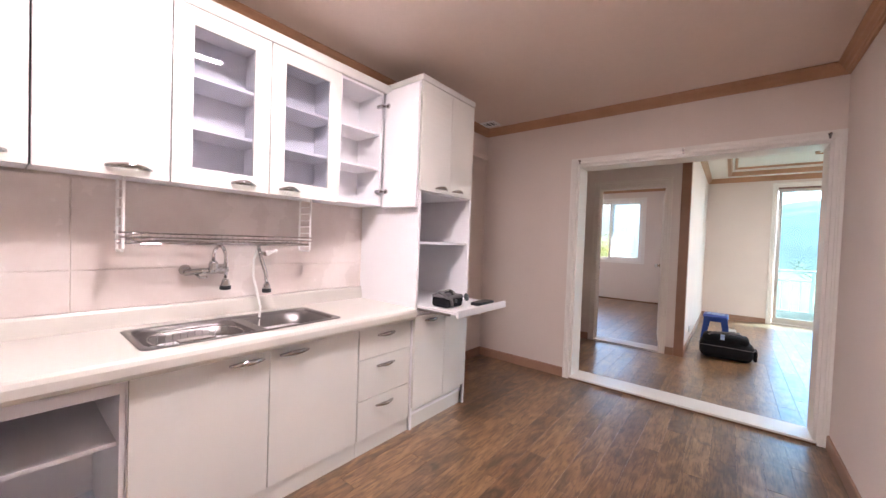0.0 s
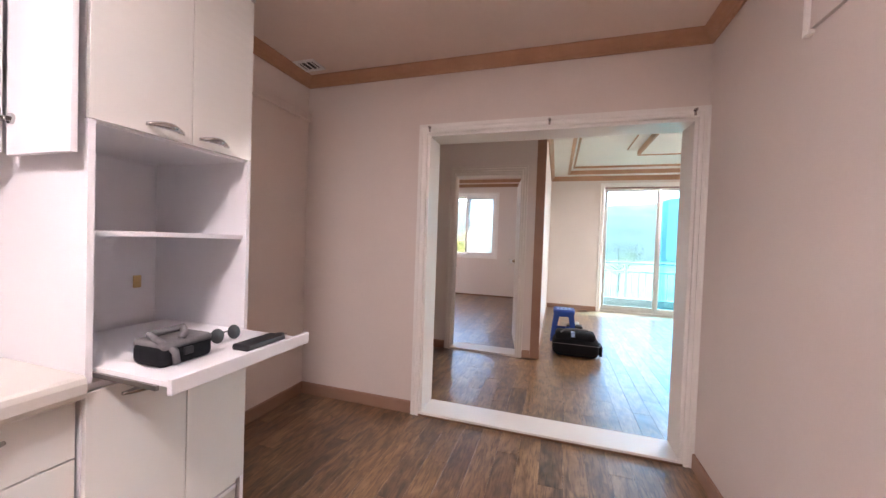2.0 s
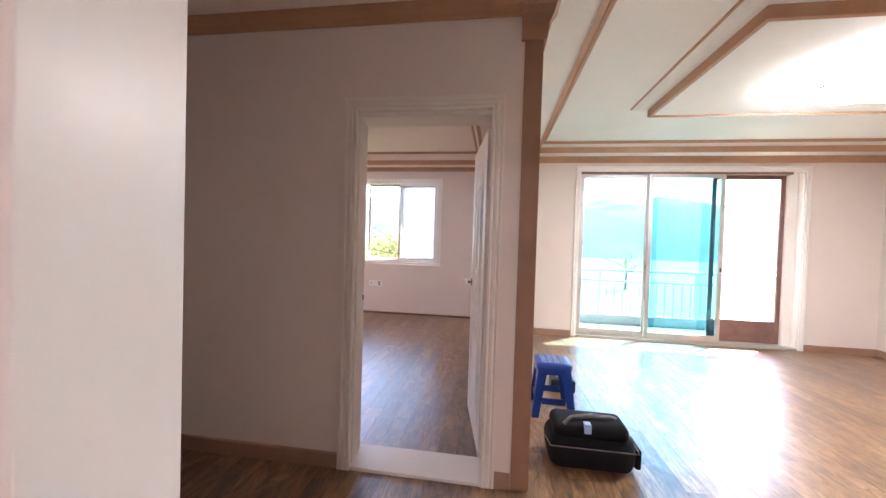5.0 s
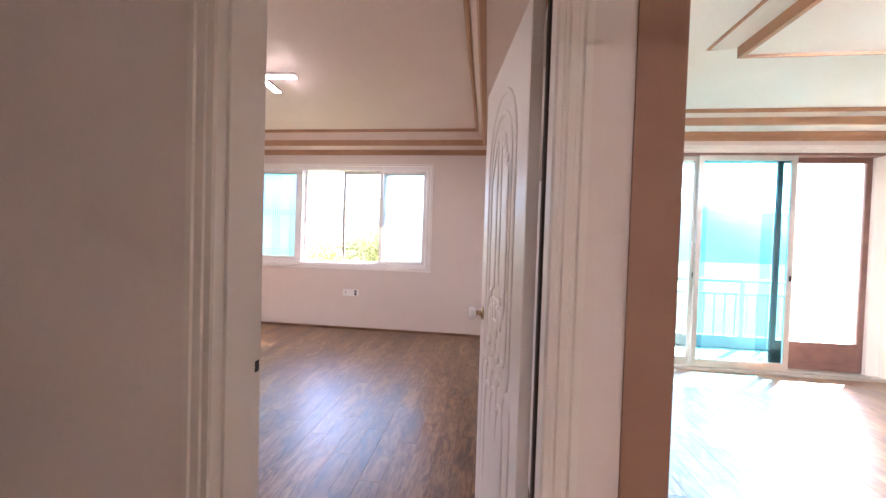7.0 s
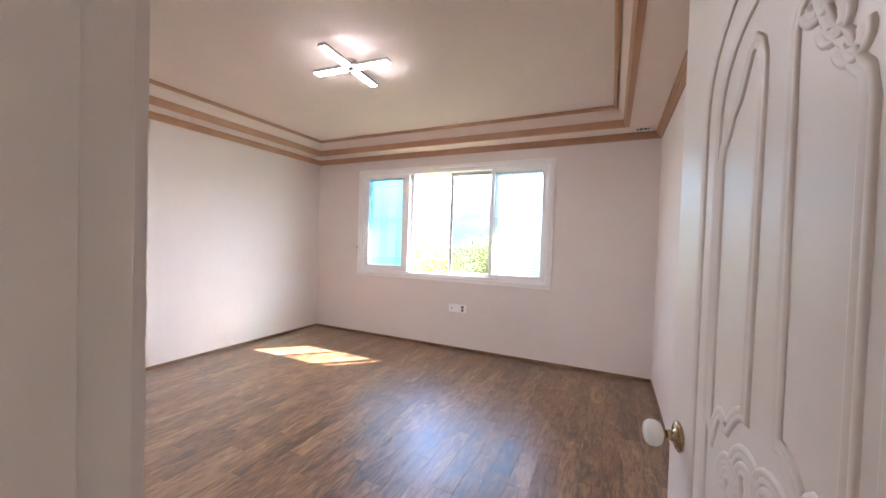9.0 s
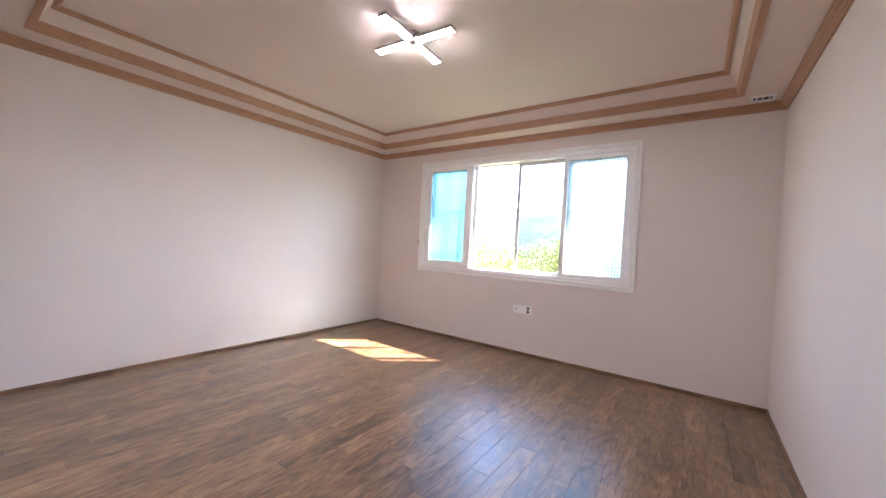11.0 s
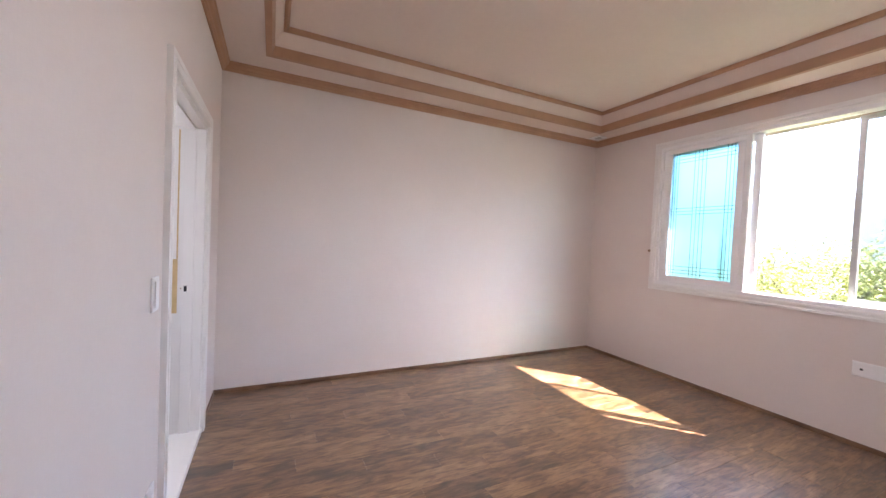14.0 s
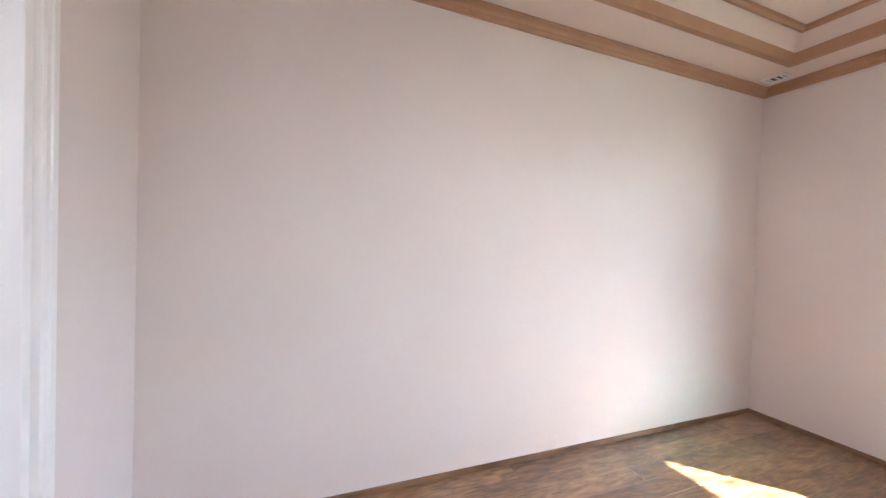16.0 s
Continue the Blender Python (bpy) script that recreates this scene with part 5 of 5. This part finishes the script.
ll = thing("living_ceiling_light", "wavy white panel ceiling lamp, switched on", "ceiling light", at=(2.10, 6.25, 2.66))
part("base", box(-0.37, -0.38, -0.05, 0.37, 0.38, 0, 0.01), PVC, ll)
bm = bmesh.new()
N = 16
vs = [[bm.verts.new((-0.385 + 0.77 * i / N, -0.39 + 0.78 * j / 8, -0.085 + 0.012 * math.sin(i / N * math.tau * 1.5) * (1 - 0.4 * abs(j - 4) / 4))) for j in range(9)] for i in range(N + 1)]
for i in range(N):
    for j in range(8):
        bm.faces.new((vs[i][j], vs[i][j + 1], vs[i + 1][j + 1], vs[i + 1][j]))
ext = bmesh.ops.extrude_face_region(bm, geom=list(bm.faces))
bmesh.ops.translate(bm, verts=[g for g in ext["geom"] if isinstance(g, bmesh.types.BMVert)], vec=(0, 0, 0.03))
bmesh.ops.recalc_face_normals(bm, faces=bm.faces)
part("diffuser", bm, LED2, ll, "glowing wavy diffuser")
for x in (-0.36, 0.36):
    part("edge_clip", box(x - 0.015, -0.03, -0.105, x + 0.015, 0.03, -0.03, 0.004), CHROME, ll)

# ---- bedroom things ----
cross_light("bedroom_ceiling_light", (-2.82, 7.47, BC), LED, "cross-shaped four-bar LED ceiling light, switched on")
so = thing("wall_socket", "white double wall socket plate under the window", "socket", at=(-2.742, BN, 0.553))
part("plate", box(-0.125, -0.011, -0.052, 0.125, -0.0005, 0.052, 0.004), PVC, so)
part("blank_insert", box(-0.115, -0.014, -0.042, -0.01, -0.011, 0.042, 0.002), PVC, so)
for z in (-0.021, 0.021):
    ou = part("outlet", lathe([(0.006, 0.0), (0.018, 0.0), (0.02, 0.003), (0.018, 0.005)], 18, Matrix.Translation((0.075, -0.011, z)) @ Matrix.Rotation(radians(90), 4, "X")), GREYF, so, "round recessed outlet")
part("jack", box(-0.085, -0.0155, -0.006, -0.07, -0.014, 0.008, 0.001), BLACK, so)
sw = thing("light_switch", "white rocker light switch beside the bathroom door", "switch", at=(-3.51, BS, 1.085))
part("plate", box(-0.04, 0.0005, -0.065, 0.04, 0.009, 0.065, 0.004), PVC, sw)
part("rocker", box(-0.022, 0.009, -0.05, 0.022, 0.014, 0.05, 0.003), PVC, sw)
lo = thing("wall_socket", "white low wall socket beside the bathroom door", "socket", at=(-3.50, BS, 0.30))
part("plate", box(-0.04, 0.0005, -0.06, 0.04, 0.010, 0.06, 0.004), PVC, lo)
part("insert", box(-0.022, 0.010, -0.03, 0.022, 0.013, 0.03, 0.002), PVC, lo)
vent(-5.05, 9.43, 2.665, 0.15, 0.13, "small white corner vent in the bedroom ceiling")
vent(-0.66, 9.43, 2.665, 0.16, 0.13, "small white corner vent in the bedroom ceiling")

# ---- bathroom tiles and fittings ----
wh = thing("wall_hook", "small white and black hook on the bathroom tiles", "hook", at=(BW, 5.19, 1.06))
part("plate", box(0.001, -0.012, -0.02, 0.012, 0.012, 0.0, 0.003), BLACK, wh)
part("knob", lathe([(0.012, 0), (0.014, 0.01), (0.012, 0.02), (0.006, 0.026)], 14, Matrix.Translation((0.006, 0, 0.01)) @ Matrix.Rotation(radians(60), 4, "Y")), PORCELAIN, wh)
wt_wall = bpy.data.objects["wall_bathroom_west"]


def piece(name, me, parent, m):
    ob = new(name, me)
    ob.parent = parent
    ob.matrix_local = m
    return ob


def shared_box(name, sx, sy, sz, material, bev=0.0015):
    bm = box(0, 0, 0, sx, sy, sz, bev, 1)
    me = bpy.data.meshes.new(name)
    bm.to_mesh(me)
    bm.free()
    me.materials.append(material)
    return me


cuts = {}
for iz in range(8):
    z0, z1 = iz * 0.30, min((iz + 1) * 0.30, 2.23)
    for iy in range(4):
        y1, y0 = WN - 0.012 - iy * 0.60, WN - 0.012 - (iy + 1) * 0.60
        y0 = max(y0, 3.3)
        blocks = [(y0, y1, z0, z1)]
        if y0 < 5.035 and y1 > 3.70 and z0 < 1.955 and z1 > 1.475:
            blocks = []
            if y1 > 5.035:
                blocks.append((5.035, y1, z0, z1))
            if y0 < 3.70:
                blocks.append((y0, 3.70, z0, z1))
            a, b_ = max(y0, 3.70), min(y1, 5.035)
            if z0 < 1.475:
                blocks.append((a, b_, z0, 1.475))
            if z1 > 1.955:
                blocks.append((a, b_, 1.955, z1))
        for a, b_, c, d in blocks:
            key = (round(b_ - a, 3), round(d - c, 3))
            if key[0] < 0.02 or key[1] < 0.02:
                continue
            if key not in cuts:
                cuts[key] = shared_box("tile", 0.010, key[0] - 0.002, key[1] - 0.002, TILE)
            piece("tile", cuts[key], wt_wall, Matrix.Translation((BW - 0.012, a + 0.001, c + 0.001)))
fb = bpy.data.objects["floor_bathroom"]
me = shared_box("tile", 0.297, 0.297, 0.012, DTILE)
for i in range(6):
    for j in range(6):
        x, y = BW + 0.002 + i * 0.30, WN - 0.30 - j * 0.30
        if x + 0.3 < -3.58 and y > 3.3:
            piece("tile", me, fb, Matrix.Translation((x, y, -0.026)))
trim("bathroom_tile_return", box(BW, WN - 0.010, 0, WX0 - 0.004, WN - 0.001, 2.23), TILE, "white tiled return beside the bathroom doorway")


# ---- outdoors ----
def leaf_mat(name, a, b_):
    m, n, l, b = mat(name, 0.6)
    g = n.new("ShaderNodeNewGeometry")
    r = ramp(n, [(0.0, a), (1.0, b_)])
    l.new(g.outputs["Random Per Island"], r.inputs[0])
    l.new(r.outputs[0], b.inputs["Base Color"])
    b.inputs["Transmission Weight"].default_value = 0.0
    b.inputs["Subsurface Weight"].default_value = 0.0
    return m


LEAFM = leaf_mat("young_green_leaves", (0.18, 0.20, 0.055), (0.38, 0.37, 0.11))
BARK = surface("grey_bark", (0.10, 0.08, 0.06), (0.17, 0.14, 0.11), 9, 0.9, 40, 0.8)
# far woods: the bluish grey of distance haze is mixed into the colour
HAZED_FOREST = surface("haze_tinted_forest", (0.05, 0.068, 0.074), (0.085, 0.108, 0.106), 0.06, 0.95, 0.25, 1.0)
GRASS = surface("field_grass", (0.06, 0.08, 0.035), (0.11, 0.12, 0.06), 0.05, 0.95, 3, 0.5)

GZ = -3.4
bm = bmesh.new()
bmesh.ops.create_grid(bm, x_segments=40, y_segments=40, size=1500)
for v in bm.verts:
    v.co.z = GZ
tagged(part("ground", bm, GRASS), "dull green open ground far below the windows", "ground", kind="structure")


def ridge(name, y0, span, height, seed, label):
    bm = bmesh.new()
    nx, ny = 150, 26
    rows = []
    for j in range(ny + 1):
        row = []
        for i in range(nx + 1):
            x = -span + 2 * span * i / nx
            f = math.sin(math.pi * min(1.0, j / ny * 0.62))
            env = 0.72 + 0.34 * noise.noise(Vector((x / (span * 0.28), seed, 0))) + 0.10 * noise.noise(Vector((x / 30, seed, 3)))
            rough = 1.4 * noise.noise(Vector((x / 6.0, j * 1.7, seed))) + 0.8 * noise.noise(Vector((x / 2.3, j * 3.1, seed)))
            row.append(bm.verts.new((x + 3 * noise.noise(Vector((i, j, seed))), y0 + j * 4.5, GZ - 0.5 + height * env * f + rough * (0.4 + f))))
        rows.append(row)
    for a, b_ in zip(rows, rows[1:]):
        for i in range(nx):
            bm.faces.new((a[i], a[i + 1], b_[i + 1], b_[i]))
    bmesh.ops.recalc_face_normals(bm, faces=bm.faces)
    return tagged(part(name, bm, HAZED_FOREST, smooth=True), label, "hill", kind="structure")


ridge("backdrop_hill", 150, 420, 46, 4.2, "wooded hill ridge in the distance, haze put into its colour")


def tree(x, y, top, spread, seed, nleaf):
    rnd = random.Random(seed)
    t = thing("tree", "young tree with thin yellow-green spring leaves", "tree", "trees outside", at=(x, y, GZ))
    H = top - GZ
    bm = bmesh.new()
    limbs = []
    add_cyl(bm, (0, 0, 0), (0.05, 0.02, H * 0.42), 0.13, 0.08, 9)
    for k in range(9):
        a = k * 2.4 + rnd.random()
        z0 = H * (0.30 + 0.035 * k)
        r = spread * (0.55 + 0.4 * rnd.random())
        p0 = Vector((0.04, 0.02, z0))
        p1 = p0 + Vector((r * 0.5 * math.cos(a), r * 0.5 * math.sin(a), H * 0.16))
        p2 = p0 + Vector((r * math.cos(a), r * math.sin(a), H * (0.22 + 0.16 * rnd.random())))
        add_cyl(bm, p0, p1, 0.05, 0.03, 6)
        add_cyl(bm, p1, p2, 0.03, 0.012, 6)
        limbs += [(p1, p2), (p0, p1)]
        for q in range(3):
            p3 = p1.lerp(p2, 0.3 + 0.3 * q) + Vector((rnd.uniform(-0.5, 0.5), rnd.uniform(-0.5, 0.5), rnd.uniform(0.1, 0.6))) * spread * 0.4
            add_cyl(bm, p1.lerp(p2, 0.3 + 0.25 * q), p3, 0.014, 0.006, 5)
            limbs.append((p1.lerp(p2, 0.3), p3))
    part("trunk", bm, BARK, t)
    verts, faces = [], []
    for i in range(nleaf):
        a, b_ = limbs[rnd.randrange(len(limbs))]
        c = a.lerp(b_, 0.35 + 0.75 * rnd.random()) + Vector((rnd.gauss(0, 1), rnd.gauss(0, 1), rnd.gauss(0, 0.7))) * spread * 0.14
        u = Vector((rnd.gauss(0, 1), rnd.gauss(0, 1), rnd.gauss(0, 0.6))).normalized()
        w = u.cross(Vector((rnd.gauss(0, 1), rnd.gauss(0, 1), rnd.gauss(0, 1)))).normalized()
        s = 0.024 + 0.03 * rnd.random()
        k = len(verts)
        verts += [c - u * s, c + w * s * 0.45, c + u * s, c - w * s * 0.45]
        faces.append((k, k + 1, k + 2, k + 3))
    me = bpy.data.meshes.new("crown")
    me.from_pydata([tuple(v) for v in verts], [], faces)
    me.materials.append(LEAFM)
    cr = new("crown", me)
    cr.parent = t
    return t


for i, (x, y, top, sp, nl) in enumerate(((-6.6, 17.0, 2.1, 2.6, 17000), (-4.0, 18.5, 1.6, 2.4, 14000), (-5.1, 15.8, 1.9, 2.0, 16000), (-9.6, 18.0, 1.7, 2.6, 14000), (-1.6, 20.0, 0.7, 2.4, 6000), (6.0, 42.0, 1.6, 3.4, 6000), (14.0, 46.0, 1.2, 3.4, 6000), (-13.0, 22.0, 1.9, 3.0, 7000))):
    tree(x, y, top, sp, 100 + i, nl)

# unseen roof, its eaves reaching out to trim the sun patch, and the balcony
tagged(part("unseen_roof_slab", box(BW - 0.6, KS - 0.6, 3.06, LE + 0.8, 11.0, 3.25), CONCRETE), "unseen concrete roof slab with eaves set to block the high sun", "roof", kind="structure")
balc = thing("balcony", "concrete balcony with a grey metal railing", "balcony", kind="structure")
part("balcony_floor", box(LW, LN + TW, -0.20, LE + 0.25, 10.1, -0.02), CONCRETE, balc)
part("side_wall", box(LW - 0.15, BN + TW, -0.2, LW, 10.1, 3.06), CONCRETE, balc)
part("canopy_beam", box(LW, 10.45, 2.72, LE + 0.25, 10.6, 3.06), CONCRETE, balc)
part("parapet", box(LW, 10.0, -0.02, LE + 0.25, 10.1, 0.14), CONCRETE, balc)
part("top_rail", tube([(LW, 10.05, 0.93), (LE + 0.25, 10.05, 0.93)], 0.025, 10), RAILP, balc)
part("mid_rail", tube([(LW, 10.05, 0.74), (LE + 0.25, 10.05, 0.74)], 0.016, 8), RAILP, balc)
bar_me = None
for i in range(34):
    x = LW + 0.1 + i * 0.14
    if bar_me is None:
        ob = part("baluster", box(-0.008, -0.008, 0.13, 0.008, 0.008, 0.74, 0.002, 1), RAILP, balc)
        bar_me = ob.data
        ob.location = (x, 10.05, 0)
    else:
        ob = new("baluster", bar_me)
        ob.parent = balc
        ob.location = (x, 10.05, 0)
for x in (LW + 0.03, 1.3, 2.9, LE + 0.2):
    part("post", box(x - 0.02, 10.03, 0.13, x + 0.02, 10.07, 0.94, 0.004), RAILP, balc)
wire = thing("overhead_wire", "thin dark utility wire between concrete poles", "utility line")
part("pole", cyl((-30, 30, GZ), (-30, 30, 6.4), 0.11, 0.08, 10), CONCRETE, wire)
part("pole", cyl((30, 30, GZ), (30, 30, 6.4), 0.11, 0.08, 10), CONCRETE, wire)
part("strand", tube([(-30 + 3 * i, 30, 6.2 - 0.5 * math.sin(math.pi * i / 20)) for i in range(21)], 0.012, 5), BLACK, wire)

# ---- floor planks ----
PW, PL = 0.127, 0.92
plank_meshes = {}


def plank_me(w, ln):
    key = (round(w, 3), round(ln, 3))
    if key not in plank_meshes:
        bm = bmesh.new()
        g = 0.0004
        zt, zb, c = 0.0, -0.003, 0.0006
        lo = [bm.verts.new(p) for p in ((g, g, zb), (w - g, g, zb), (w - g, ln - g, zb), (g, ln - g, zb))]
        md = [bm.verts.new(p) for p in ((g, g, zt - c), (w - g, g, zt - c), (w - g, ln - g, zt - c), (g, ln - g, zt - c))]
        hi = [bm.verts.new(p) for p in ((g + c, g + c, zt), (w - g - c, g + c, zt), (w - g - c, ln - g - c, zt), (g + c, ln - g - c, zt))]
        for u, v in ((lo, md), (md, hi)):
            for k in range(4):
                bm.faces.new((u[k], u[(k + 1) % 4], v[(k + 1) % 4], v[k]))
        bm.faces.new(hi)
        me = bpy.data.meshes.new("plank")
        bm.to_mesh(me)
        bm.free()
        me.materials.append(FLOOR)
        plank_meshes[key] = me
    return plank_meshes[key]


rest = []
for nm, (slab, r) in SLABS.items():
    cells = []
    i = 0
    x = r[0]
    while x < r[2] - 0.001:
        w = min(PW, r[2] - x)
        y = r[1] - (0.0, 0.55, 0.25, 0.75, 0.40)[i % 5] * PL
        while y < r[3] - 0.001:
            a, b_ = max(y, r[1]), min(y + PL, r[3])
            if b_ - a > 0.01:
                cells.append((x, a, w, b_ - a))
            y += PL
        x += PW
        i += 1
    # the living room keeps the stretch nearest the doorway as single planks
    if nm == "floor_living":
        cells.sort(key=lambda c: abs(c[0] + c[2] / 2 + 0.2) + 0.8 * abs(c[1] + c[3] / 2 - 5.4))
    for k, (cx, cy, w, ln) in enumerate(cells):
        if k < 300:
            piece("plank", plank_me(w, ln), slab, Matrix.Translation((cx, cy, 0)))
        else:
            rest.append((cx, cy, w, ln))
if rest:
    vs, fs = [], []
    for cx, cy, w, ln in rest:
        k = len(vs)
        g = 0.0004
        vs += [(cx + g, cy + g, -0.003), (cx + w - g, cy + g, -0.003), (cx + w - g, cy + ln - g, -0.003), (cx + g, cy + ln - g, -0.003)]
        vs += [(cx + g, cy + g, 0), (cx + w - g, cy + g, 0), (cx + w - g, cy + ln - g, 0), (cx + g, cy + ln - g, 0)]
        fs += [(k, k + 1, k + 5, k + 4), (k + 1, k + 2, k + 6, k + 5), (k + 2, k + 3, k + 7, k + 6), (k + 3, k, k + 4, k + 7), (k + 4, k + 5, k + 6, k + 7)]
    me = bpy.data.meshes.new("far_planks")
    me.from_pydata(vs, [], fs)
    me.materials.append(FLOOR)
    ob = new("far_planks", me)
    ob.parent = SLABS["floor_living"][0]
    tagged(ob, kind="stuff")
